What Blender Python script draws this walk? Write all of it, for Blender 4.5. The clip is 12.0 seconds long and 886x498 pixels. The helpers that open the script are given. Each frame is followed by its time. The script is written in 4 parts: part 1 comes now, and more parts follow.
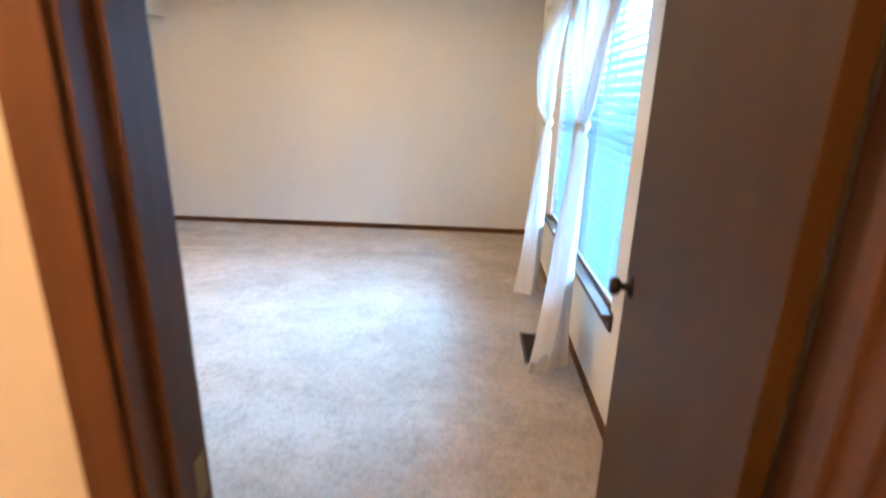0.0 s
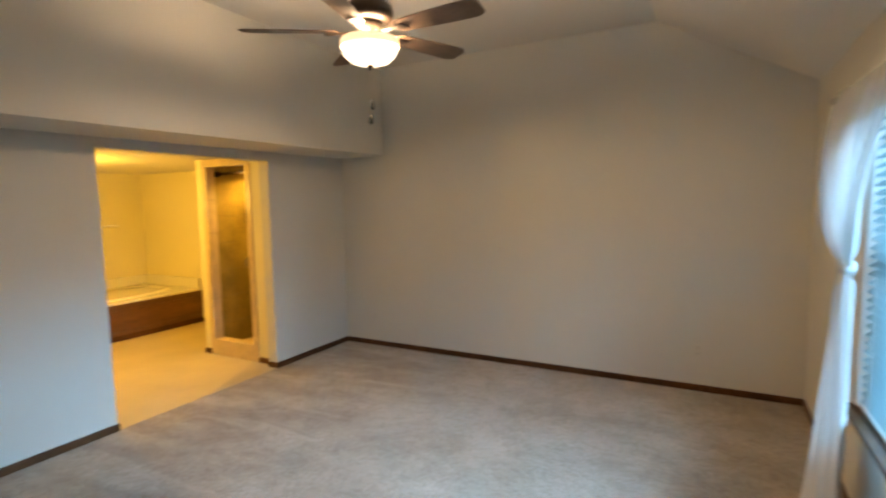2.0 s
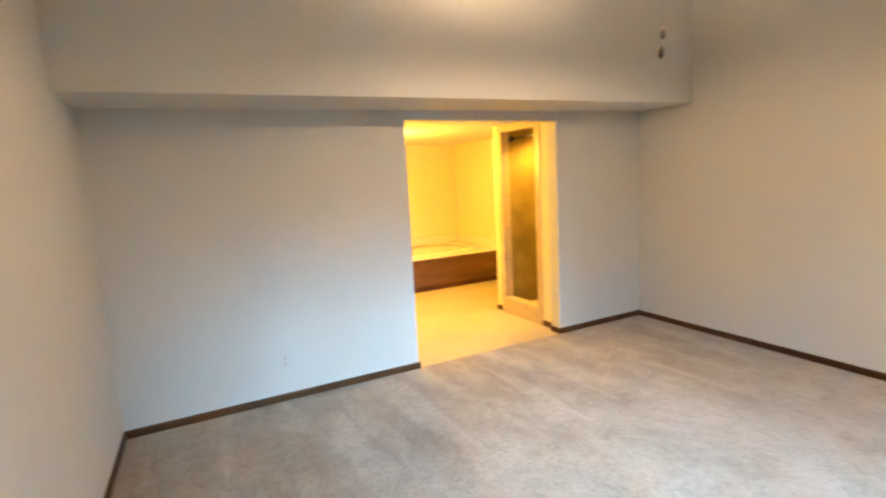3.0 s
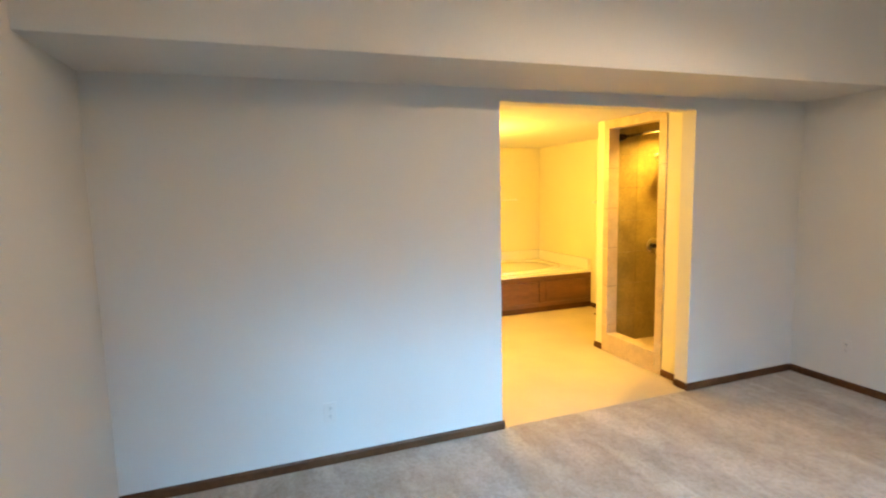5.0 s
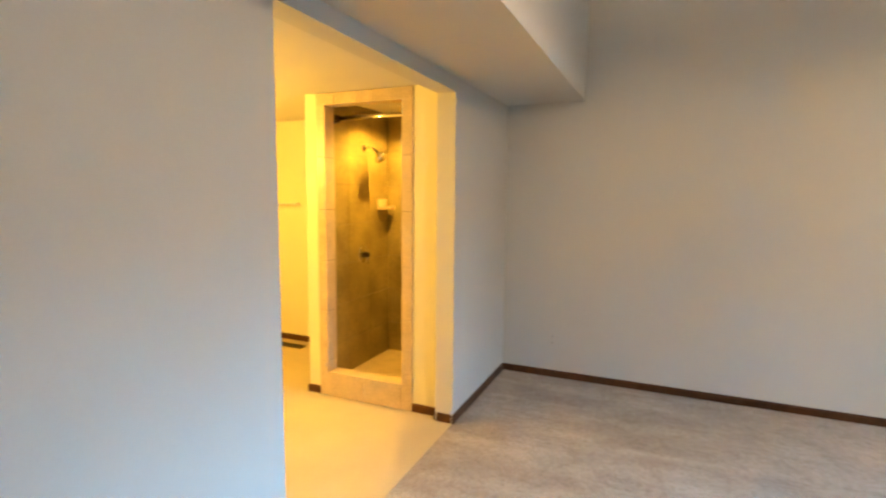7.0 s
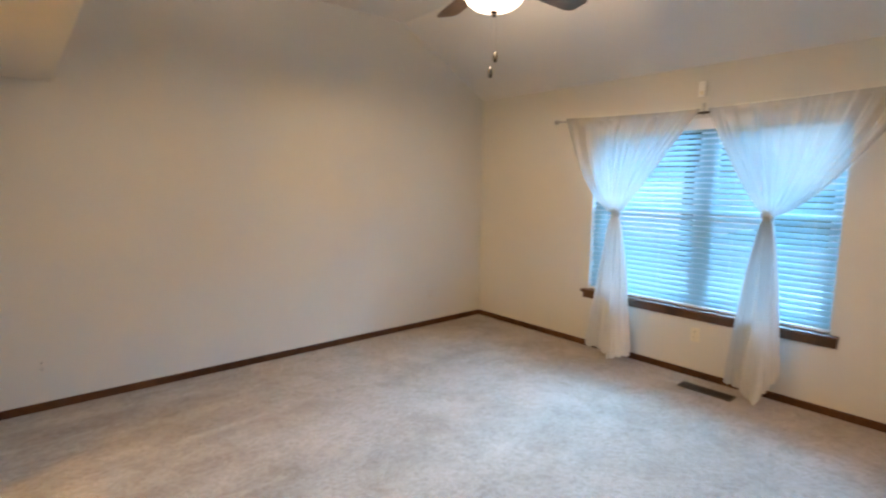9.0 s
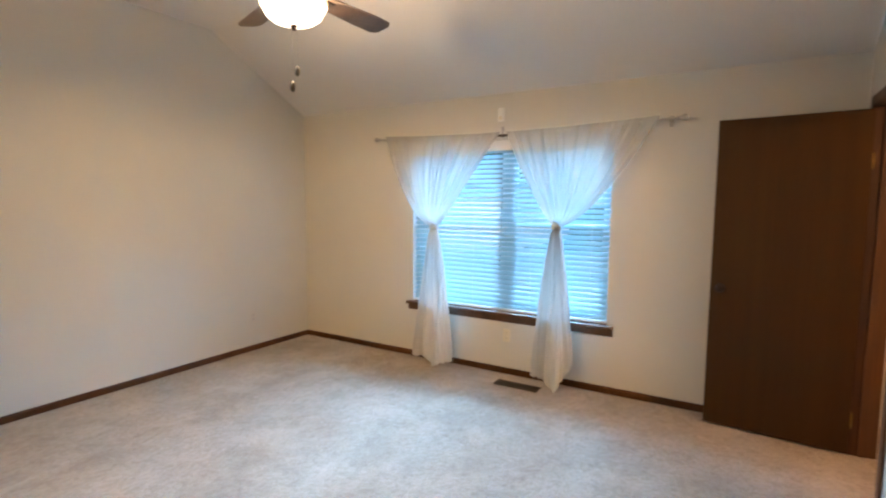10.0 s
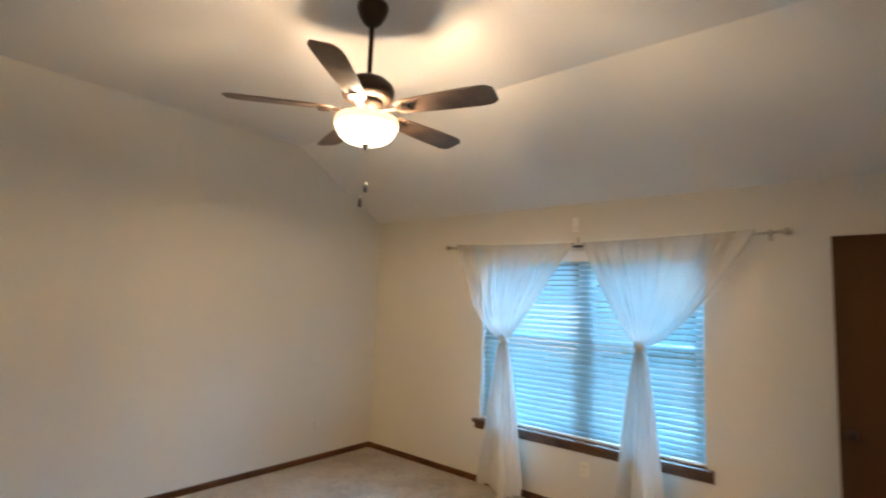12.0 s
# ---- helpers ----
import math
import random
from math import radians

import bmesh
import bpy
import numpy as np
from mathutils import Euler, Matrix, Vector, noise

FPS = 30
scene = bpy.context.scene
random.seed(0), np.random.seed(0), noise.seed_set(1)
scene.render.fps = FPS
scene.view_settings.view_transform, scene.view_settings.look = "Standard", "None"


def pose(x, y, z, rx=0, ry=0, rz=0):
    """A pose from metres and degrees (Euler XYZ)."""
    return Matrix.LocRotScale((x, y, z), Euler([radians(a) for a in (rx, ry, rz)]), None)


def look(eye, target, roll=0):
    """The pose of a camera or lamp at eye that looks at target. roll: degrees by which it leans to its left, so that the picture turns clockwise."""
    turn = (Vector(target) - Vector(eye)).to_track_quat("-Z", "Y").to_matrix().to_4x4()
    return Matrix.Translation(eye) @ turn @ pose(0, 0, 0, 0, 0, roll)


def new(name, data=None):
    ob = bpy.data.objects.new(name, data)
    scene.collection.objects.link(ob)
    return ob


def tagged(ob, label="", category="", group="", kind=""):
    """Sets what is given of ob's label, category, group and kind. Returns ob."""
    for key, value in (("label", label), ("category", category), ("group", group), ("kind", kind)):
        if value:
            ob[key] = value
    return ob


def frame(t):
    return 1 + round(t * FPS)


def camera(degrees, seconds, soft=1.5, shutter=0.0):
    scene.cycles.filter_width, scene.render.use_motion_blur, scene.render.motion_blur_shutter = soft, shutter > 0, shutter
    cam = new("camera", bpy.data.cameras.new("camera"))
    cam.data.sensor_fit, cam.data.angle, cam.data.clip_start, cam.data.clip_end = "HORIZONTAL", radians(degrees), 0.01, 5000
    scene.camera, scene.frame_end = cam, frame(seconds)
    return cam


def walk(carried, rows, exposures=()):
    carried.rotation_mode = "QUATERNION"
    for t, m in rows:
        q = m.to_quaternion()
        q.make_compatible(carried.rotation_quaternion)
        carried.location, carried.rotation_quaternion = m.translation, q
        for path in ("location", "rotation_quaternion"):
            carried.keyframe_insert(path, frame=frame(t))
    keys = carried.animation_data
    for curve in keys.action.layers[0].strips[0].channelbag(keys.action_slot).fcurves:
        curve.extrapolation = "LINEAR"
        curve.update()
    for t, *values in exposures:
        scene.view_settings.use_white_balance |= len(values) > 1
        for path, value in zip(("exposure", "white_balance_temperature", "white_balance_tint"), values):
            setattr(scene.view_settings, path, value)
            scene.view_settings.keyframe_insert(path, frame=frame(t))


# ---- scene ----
cam = camera(83.3, 12.0, soft=2.1, shutter=0.35)
PATH = [
    (0, (3.876, -0.605, 1.466), (3.771, 1.304, 0.88), 1.5),
    (0.2, (3.87, -0.429, 1.52), (3.752, 1.506, 1.026), 1.6),
    (0.5, (3.919, -0.157, 1.536), (3.739, 1.804, 1.185), 1.2),
    (1, (3.971, 0.097, 1.622), (3.67, 2.065, 1.433), 1.0),
    (1.5, (3.917, 0.162, 1.63), (3.394, 2.086, 1.481), 0.0),
    (2, (3.848, 0.247, 1.635), (2.903, 1.999, 1.451), -1.1),
    (2.5, (3.784, 0.386, 1.602), (2.35, 1.76, 1.368), -2.3),
    (3, (3.762, 0.576, 1.6), (2.003, 1.485, 1.317), -3.0),
    (3.2, (3.762, 0.616, 1.583), (1.932, 1.369, 1.291), -3.1),
    (4.8, (2.975, 0.788, 1.565), (1.125, 1.512, 1.337), -1.1),
    (5, (2.792, 0.824, 1.541), (0.926, 1.505, 1.311), -1.3),
    (5.5, (2.259, 0.808, 1.502), (0.444, 1.601, 1.225), -1.7),
    (6, (1.808, 0.8, 1.516), (0.234, 2.002, 1.24), -1.3),
    (6.5, (1.411, 0.895, 1.472), (0.174, 2.449, 1.237), -0.9),
    (6.7, (1.316, 0.935, 1.448), (0.24, 2.61, 1.254), 0.1),
    (8.3, (0.422, 0.878, 1.589), (1.189, 2.695, 1.258), 0.4),
    (8.5, (0.363, 0.804, 1.564), (1.311, 2.54, 1.263), 0.4),
    (9, (0.384, 0.721, 1.552), (1.672, 2.229, 1.291), 0.7),
    (9.5, (0.423, 0.654, 1.544), (1.952, 1.925, 1.32), 0.5),
    (10, (0.464, 0.6, 1.539), (2.168, 1.631, 1.353), 0.4),
    (10.5, (0.483, 0.57, 1.545), (2.291, 1.412, 1.399), 0.6),
    (11, (0.501, 0.549, 1.552), (2.334, 1.348, 1.505), 1.1),
    (11.5, (0.516, 0.596, 1.608), (2.28, 1.534, 1.712), 1.5),
    (12, (0.643, 0.657, 1.636), (2.165, 1.938, 1.84), 2.2),
]
walk(cam, [(t, look(eye, target, roll)) for t, eye, target, roll in PATH], [
    (0, 0.80, 6250, 21), (0.5, 0.30, 6400, 17), (1.0, 0.0, 6600, 15), (1.5, -0.42, 6900, 15), (2.0, -0.38, 7200, 16), (2.5, 0.28, 7500, 17), (3.2, 0.48, 7350, 19), (5.5, 0.38, 6350, 15),
    (6.7, 0.32, 6600, 15), (8.5, 0.14, 6550, 19), (10.0, 0.30, 6700, 19), (11, 0.30, 6850, 18), (12, -0.04, 6750, 16)])

# ---- plan, in metres ----
XE, YN, WT = 4.525, 4.89, 0.12           # east wall, north wall, wall thickness
ZC, XB, ZE = 3.105, 3.405, 2.485            # flat ceiling, where it breaks, its height at the east wall
SX, SZ = 0.61, 2.165                     # bulkhead along the west wall
OY0, OY1, OZ = 2.22, 3.778, 2.075        # opening to the bathroom
WY0, WY1, WZ0, WZ1 = 1.51, 3.40, 0.562, 2.085   # window
DX0, DX1, DZ, YS = 3.505, 4.305, 2.115, -0.022         # door opening
BX, BY0, BYN, BZ = -3.85, 0.70, 4.83, 2.15     # bathroom
SHY, SHX0, SHX1 = 3.835, -1.055, -0.305   # shower front
HY, HX0, HX1, HZ = -1.70, 2.9, 4.9, 2.42 # hall

# ---- light ----
world = bpy.data.worlds.new("world")
scene.world = world
world.use_nodes = True
sky = world.node_tree.nodes.new("ShaderNodeTexSky")
sky.sky_type, sky.sun_disc = "NISHITA", False
sky.sun_elevation, sky.sun_rotation = radians(48), radians(250)
world.node_tree.links.new(sky.outputs[0], world.node_tree.nodes["Background"].inputs[0])
world.node_tree.nodes["Background"].inputs[1].default_value = 0.15


def lamp(name, kind, energy, colour, m, **more):
    data = bpy.data.lights.new(name, kind)
    data.energy, data.color = energy, colour
    for k, v in more.items():
        setattr(data, k, v)
    ob = new(name, data)
    ob.matrix_world = m
    return ob


WARM = (1.0, 0.755, 0.48)
YELLOW = (1.0, 0.59, 0.08)
lamp("sun", "SUN", 5.0, (1, 0.95, 0.88), look((-20, -8, 24), (0, 0, 0)), angle=radians(0.5))
FX, FY = 2.21, 2.50
for k in range(3):
    a = radians(120 * k + 40)
    lamp("fan_bulb", "POINT", 39, WARM, pose(FX + 0.068 * math.cos(a), FY + 0.068 * math.sin(a), 2.489), shadow_soft_size=0.02)
lamp("vanity_lamp", "POINT", 118, YELLOW, pose(-1.9, 2.70, 1.80), shadow_soft_size=0.12)
lamp("shower_lamp", "SPOT", 110, YELLOW, pose(-0.66, 4.42, 2.135), shadow_soft_size=0.03, spot_size=radians(146), spot_blend=0.6)
lamp("hall_lamp", "POINT", 36, (1, 0.54, 0.22), pose(3.35, -1.25, 2.25), shadow_soft_size=0.08)
lamp("window_sky", "AREA", 1150, (0.25, 0.61, 1.0), look((8.2, 1.8, 3.35), (4.5, 2.43, 1.3)), shape="RECTANGLE", size=4.6, size_y=1.2)
lamp("side_sky", "AREA", 800, (0.29, 0.62, 1.0), look((6.3, 6.2, 2.9), (4.5, 2.43, 1.3)), shape="RECTANGLE", size=2.6, size_y=1.8)
lamp("low_sky", "AREA", 3400, (0.25, 0.61, 1.0), look((12.0, 3.1, 3.62), (4.5, 2.43, 1.3)), shape="RECTANGLE", size=2.2, size_y=1.3)


# ---- materials ----
def material(name, base, rough=0.5, metal=0.0, var=0.12, scale=3.0, fine=120.0, fine_var=0.05, bump=0.2, bump_mm=1.0, second=None, stretch=(1, 1, 1), spec=0.5):
    """A surface with variation at two scales and fine relief."""
    m = bpy.data.materials.new(name)
    m.use_nodes = True
    nt = m.node_tree
    b = nt.nodes["Principled BSDF"]
    b.inputs["Roughness"].default_value, b.inputs["Metallic"].default_value = rough, metal
    b.inputs["Specular IOR Level"].default_value = spec
    co = nt.nodes.new("ShaderNodeNewGeometry").outputs["Position"]
    mp = nt.nodes.new("ShaderNodeMapping")
    mp.inputs["Scale"].default_value = stretch
    nt.links.new(co, mp.inputs[0])
    big, small = nt.nodes.new("ShaderNodeTexNoise"), nt.nodes.new("ShaderNodeTexNoise")
    for n, sc in ((big, scale), (small, fine)):
        n.inputs["Scale"].default_value, n.inputs["Detail"].default_value = sc, 5
        nt.links.new(mp.outputs[0], n.inputs["Vector"])
    ramp = nt.nodes.new("ShaderNodeValToRGB")
    dark = second or tuple(c * (1 - 2 * var) for c in base)
    ramp.color_ramp.elements[0].position, ramp.color_ramp.elements[1].position = 0.35, 0.65
    ramp.color_ramp.elements[0].color, ramp.color_ramp.elements[1].color = (*dark, 1), (*base, 1)
    nt.links.new(big.outputs["Fac"], ramp.inputs[0])
    mul = nt.nodes.new("ShaderNodeMix")
    mul.data_type, mul.blend_type = "RGBA", "MULTIPLY"
    mul.inputs[0].default_value = 1
    r2 = nt.nodes.new("ShaderNodeValToRGB")
    lo = 1 - 2 * fine_var
    r2.color_ramp.elements[0].position, r2.color_ramp.elements[1].position = 0.3, 0.7
    r2.color_ramp.elements[0].color, r2.color_ramp.elements[1].color = (lo, lo, lo, 1), (1, 1, 1, 1)
    nt.links.new(small.outputs["Fac"], r2.inputs[0])
    nt.links.new(ramp.outputs[0], mul.inputs[6])
    nt.links.new(r2.outputs[0], mul.inputs[7])
    nt.links.new(mul.outputs[2], b.inputs["Base Color"])
    bu = nt.nodes.new("ShaderNodeBump")
    bu.inputs["Strength"].default_value, bu.inputs["Distance"].default_value = bump, bump_mm / 1000
    nt.links.new(small.outputs["Fac"], bu.inputs["Height"])
    nt.links.new(bu.outputs[0], b.inputs["Normal"])
    return m


WALL = material("wall_paint", (0.62, 0.60, 0.55), 0.75, var=0.012, scale=1.3, fine=140, fine_var=0.012, bump=0.35, bump_mm=1.2, spec=0.18)
CEIL = material("ceiling_paint", (0.70, 0.675, 0.635), 0.85, var=0.012, scale=1.1, fine=90, fine_var=0.015, bump=0.5, bump_mm=2, spec=0.2)
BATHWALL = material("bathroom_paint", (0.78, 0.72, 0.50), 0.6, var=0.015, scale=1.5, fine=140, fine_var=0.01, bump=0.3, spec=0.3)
WOOD = material("dark_stained_wood", (0.125, 0.047, 0.012), 0.55, var=0.3, scale=5, fine=60, fine_var=0.16, bump=0.15, bump_mm=0.4, stretch=(1, 1, 0.06))
TRIMWOOD = material("stained_trim_wood", (0.12, 0.045, 0.014), 0.5, spec=0.2, var=0.25, scale=6, fine=90, fine_var=0.15, bump=0.2, bump_mm=0.5, stretch=(0.4, 0.4, 0.4))
DOORWOOD = material("door_veneer", (0.057, 0.024, 0.004), 0.5, var=0.10, scale=3, fine=55, fine_var=0.07, bump=0.08, bump_mm=0.3, stretch=(1, 3.2, 0.09), spec=0.18)
CABWOOD = material("oak_panel", (0.22, 0.09, 0.035), 0.4, var=0.2, scale=6, fine=70, fine_var=0.15, bump=0.2, bump_mm=0.4, stretch=(1, 0.15, 1))
WHITE = material("white_plastic", (0.78, 0.77, 0.74), 0.4, var=0.02, fine_var=0.01, bump=0.05)
IVORY = material("ivory_plastic", (0.70, 0.64, 0.50), 0.4, var=0.02, fine_var=0.01, bump=0.05)
PLATE = material("painted_cover_plate", (0.62, 0.585, 0.53), 0.5, var=0.02, fine_var=0.01, bump=0.05)
VINYL = material("white_vinyl", (0.78, 0.79, 0.80), 0.35, var=0.02, fine_var=0.01, bump=0.05)
SLOT = material("dark_slot", (0.03, 0.025, 0.02), 0.6)
BRONZE = material("oiled_bronze", (0.045, 0.03, 0.022), 0.38, metal=0.7, var=0.15, fine_var=0.08, bump=0.1)
BLADE = material("walnut_blade", (0.20, 0.13, 0.09), 0.45, var=0.2, scale=8, fine=60, fine_var=0.12, bump=0.1)
CHROME = material("polished_chrome", (0.8, 0.78, 0.74), 0.12, metal=1.0, var=0.02, fine_var=0.01, bump=0.02)
BRASS = material("aged_brass", (0.34, 0.24, 0.09), 0.5, metal=1.0, var=0.1, fine_var=0.06)
NICKEL = material("brushed_nickel", (0.42, 0.41, 0.40), 0.35, metal=0.9, var=0.05)
STONE = material("travertine_tile", (0.68, 0.52, 0.31), 0.35, var=0.08, scale=9, fine=70, fine_var=0.08, bump=0.15, bump_mm=0.5)
TILE = material("shower_tile", (0.38, 0.285, 0.10), 0.35, var=0.2, scale=4, fine=40, fine_var=0.1, bump=0.1, bump_mm=0.5)
GROUT = material("grout", (0.22, 0.17, 0.10), 0.8, fine_var=0.1)
ACRYLIC = material("tub_acrylic", (0.80, 0.77, 0.68), 0.15, var=0.01, fine_var=0.005, bump=0.02)
VENTMETAL = material("brown_register_metal", (0.085, 0.055, 0.035), 0.45, metal=0.5, var=0.1)
VINYLFLOOR = material("bathroom_floor", (0.55, 0.45, 0.29), 0.55, var=0.05, scale=2.5, fine=60, fine_var=0.02, bump=0.2, bump_mm=1)
GRASS = material("grass", (0.09, 0.13, 0.035), 0.9, var=0.3, scale=2, fine=40, fine_var=0.3, bump=1, bump_mm=20)
LEAF = material("foliage", (0.07, 0.12, 0.03), 0.7, var=0.3, scale=3)
BARK = material("bark", (0.12, 0.09, 0.06), 0.9, var=0.25)
SIDING = material("white_siding", (0.82, 0.80, 0.77), 0.6, var=0.03)
ROOFING = material("roof_shingle", (0.16, 0.13, 0.12), 0.9, var=0.2)
PAVING = material("concrete", (0.42, 0.40, 0.37), 0.85, var=0.08)


def carpet():
    m = material("cut_pile_carpet", (0.68, 0.59, 0.50), 0.95, var=0.08, scale=2.2, fine=260, fine_var=0.16, bump=1.0, bump_mm=5, spec=0.1)
    nt = m.node_tree
    b = nt.nodes["Principled BSDF"]
    src = b.inputs["Base Color"].links[0].from_socket
    co = nt.nodes.new("ShaderNodeNewGeometry").outputs["Position"]
    for sc, lo, a, z, mapping in ((4, 0.96, 0.42, 0.60, (1, 1, 1)), (13, 0.90, 0.37, 0.49, (1, 1, 1)), (1.1, 0.90, 0.40, 0.58, (1, 1.3, 1)), (45, 0.81, 0.38, 0.55, (1, 1, 1)), (3.1, 0.93, 0.42, 0.52, (1, 1.2, 1))):
        mp = nt.nodes.new("ShaderNodeMapping")
        mp.inputs["Scale"].default_value = mapping
        nt.links.new(co, mp.inputs[0])
        n = nt.nodes.new("ShaderNodeTexNoise")
        n.inputs["Scale"].default_value, n.inputs["Detail"].default_value, n.inputs["Distortion"].default_value = sc, 6, 1.2
        nt.links.new(mp.outputs[0], n.inputs["Vector"])
        r = nt.nodes.new("ShaderNodeValToRGB")
        r.color_ramp.elements[0].position, r.color_ramp.elements[1].position = a, z
        r.color_ramp.elements[0].color, r.color_ramp.elements[1].color = (lo, lo * 0.99, lo * 0.97, 1), (1, 1, 1, 1)
        nt.links.new(n.outputs["Fac"], r.inputs[0])
        mx = nt.nodes.new("ShaderNodeMix")
        mx.data_type, mx.blend_type = "RGBA", "MULTIPLY"
        mx.inputs[0].default_value = 1
        nt.links.new(src, mx.inputs[6])
        nt.links.new(r.outputs[0], mx.inputs[7])
        src = mx.outputs[2]
    sep = nt.nodes.new("ShaderNodeSeparateXYZ")
    nt.links.new(co, sep.inputs[0])
    mask = nt.nodes.new("ShaderNodeMapRange")
    mask.interpolation_type = "SMOOTHSTEP"
    mask.inputs["From Min"].default_value, mask.inputs["From Max"].default_value = 2.2, 0.9
    nt.links.new(sep.outputs["X"], mask.inputs["Value"])
    mp = nt.nodes.new("ShaderNodeMapping")
    mp.inputs["Scale"].default_value = (0.75, 4.3, 1)
    nt.links.new(co, mp.inputs[0])
    n = nt.nodes.new("ShaderNodeTexNoise")
    n.inputs["Scale"].default_value, n.inputs["Detail"].default_value, n.inputs["Distortion"].default_value = 1.0, 3, 0.5
    nt.links.new(mp.outputs[0], n.inputs["Vector"])
    r = nt.nodes.new("ShaderNodeValToRGB")
    r.color_ramp.elements[0].position, r.color_ramp.elements[1].position = 0.47, 0.60
    r.color_ramp.elements[0].color, r.color_ramp.elements[1].color = (0.82, 0.80, 0.78, 1), (1, 1, 1, 1)
    nt.links.new(n.outputs["Fac"], r.inputs[0])
    mx = nt.nodes.new("ShaderNodeMix")
    mx.data_type, mx.blend_type = "RGBA", "MULTIPLY"
    nt.links.new(mask.outputs[0], mx.inputs[0])
    nt.links.new(src, mx.inputs[6])
    nt.links.new(r.outputs[0], mx.inputs[7])
    src = mx.outputs[2]
    nt.links.new(src, b.inputs["Base Color"])
    b.inputs["Sheen Weight"].default_value = 0.15
    return m


CARPET = carpet()


def thin(name, colour, clear, through_light, rough=0.8):
    """A thin cloth or plastic: part clear, part translucent, part diffuse."""
    m = bpy.data.materials.new(name)
    m.use_nodes = True
    nt = m.node_tree
    nt.nodes.clear()
    out = nt.nodes.new("ShaderNodeOutputMaterial")
    df, tl, tp = (nt.nodes.new("ShaderNodeBsdf" + k) for k in ("Diffuse", "Translucent", "Transparent"))
    noise_tex = nt.nodes.new("ShaderNodeTexNoise")
    noise_tex.inputs["Scale"].default_value = 30
    ramp = nt.nodes.new("ShaderNodeValToRGB")
    ramp.color_ramp.elements[0].color = (*[c * 0.93 for c in colour], 1)
    ramp.color_ramp.elements[1].color = (*colour, 1)
    nt.links.new(noise_tex.outputs["Fac"], ramp.inputs[0])
    nt.links.new(ramp.outputs[0], df.inputs[0])
    nt.links.new(ramp.outputs[0], tl.inputs[0])
    m1, m2 = nt.nodes.new("ShaderNodeMixShader"), nt.nodes.new("ShaderNodeMixShader")
    m1.inputs[0].default_value, m2.inputs[0].default_value = through_light, clear
    nt.links.new(df.outputs[0], m1.inputs[1])
    nt.links.new(tl.outputs[0], m1.inputs[2])
    nt.links.new(m1.outputs[0], m2.inputs[1])
    nt.links.new(tp.outputs[0], m2.inputs[2])
    nt.links.new(m2.outputs[0], out.inputs[0])
    return m


SHEER = thin("sheer_voile", (0.66, 0.65, 0.63), 0.22, 0.06)
_nt = SHEER.node_tree
_sep, _range = _nt.nodes.new("ShaderNodeSeparateXYZ"), _nt.nodes.new("ShaderNodeMapRange")
_nt.links.new(_nt.nodes.new("ShaderNodeNewGeometry").outputs["Position"], _sep.inputs[0])
_range.interpolation_type = "SMOOTHSTEP"
for _k, _v in (("From Min", 1.25), ("From Max", 1.55), ("To Min", 0.08), ("To Max", 0.50)):
    _range.inputs[_k].default_value = _v      # gathered cloth below the knot is denser
_nt.links.new(_sep.outputs["Z"], _range.inputs["Value"])
for _n in _nt.nodes:
    if _n.type == "MIX_SHADER" and any(l.to_node.type == "OUTPUT_MATERIAL" for l in _n.outputs[0].links):
        _nt.links.new(_range.outputs[0], _n.inputs[0])
# White slats: the blue of the sky's light is put into their colour.
SLAT = thin("sky_tinted_slat", (0.39, 0.545, 0.575), 0.0, 0.46)


def bowl_glass():
    m = bpy.data.materials.new("frosted_bowl")
    m.use_nodes = True
    nt = m.node_tree
    nt.nodes.clear()
    out = nt.nodes.new("ShaderNodeOutputMaterial")
    em, tp, mx = nt.nodes.new("ShaderNodeEmission"), nt.nodes.new("ShaderNodeBsdfTransparent"), nt.nodes.new("ShaderNodeMixShader")
    em.inputs[0].default_value, em.inputs[1].default_value = (1, 0.84, 0.62, 1), 7.0
    tp.inputs[0].default_value = (0.9, 0.88, 0.85, 1)
    mx.inputs[0].default_value = 0.60
    nt.links.new(em.outputs[0], mx.inputs[1])
    nt.links.new(tp.outputs[0], mx.inputs[2])
    nt.links.new(mx.outputs[0], out.inputs[0])
    return m


BOWL = bowl_glass()


# Opaque with a glow of its own, standing in for lit glass.
COLLAR = bpy.data.materials.new("glowing_shade_rim")
COLLAR.use_nodes = True
_b = COLLAR.node_tree.nodes["Principled BSDF"]
_b.inputs["Base Color"].default_value, _b.inputs["Roughness"].default_value = (0.8, 0.72, 0.6, 1), 0.4
_b.inputs["Emission Color"].default_value, _b.inputs["Emission Strength"].default_value = (1, 0.72, 0.42, 1), 1.6


def glass(name, tint):
    m = bpy.data.materials.new(name)
    m.use_nodes = True
    b = m.node_tree.nodes["Principled BSDF"]
    b.inputs["Base Color"].default_value = (*tint, 1)
    b.inputs["Roughness"].default_value, b.inputs["Transmission Weight"].default_value, b.inputs["IOR"].default_value = 0.0, 1.0, 1.45
    return m


GLASS = glass("window_glass", (0.95, 0.98, 0.97))


# ---- mesh helpers ----
def empty(name, label, category, at=(0, 0, 0), group="", kind="", rz=0):
    ob = new(name)
    ob.empty_display_size = 0.1
    ob.matrix_world = pose(*at, 0, 0, rz)
    return tagged(ob, label, category, group, kind)


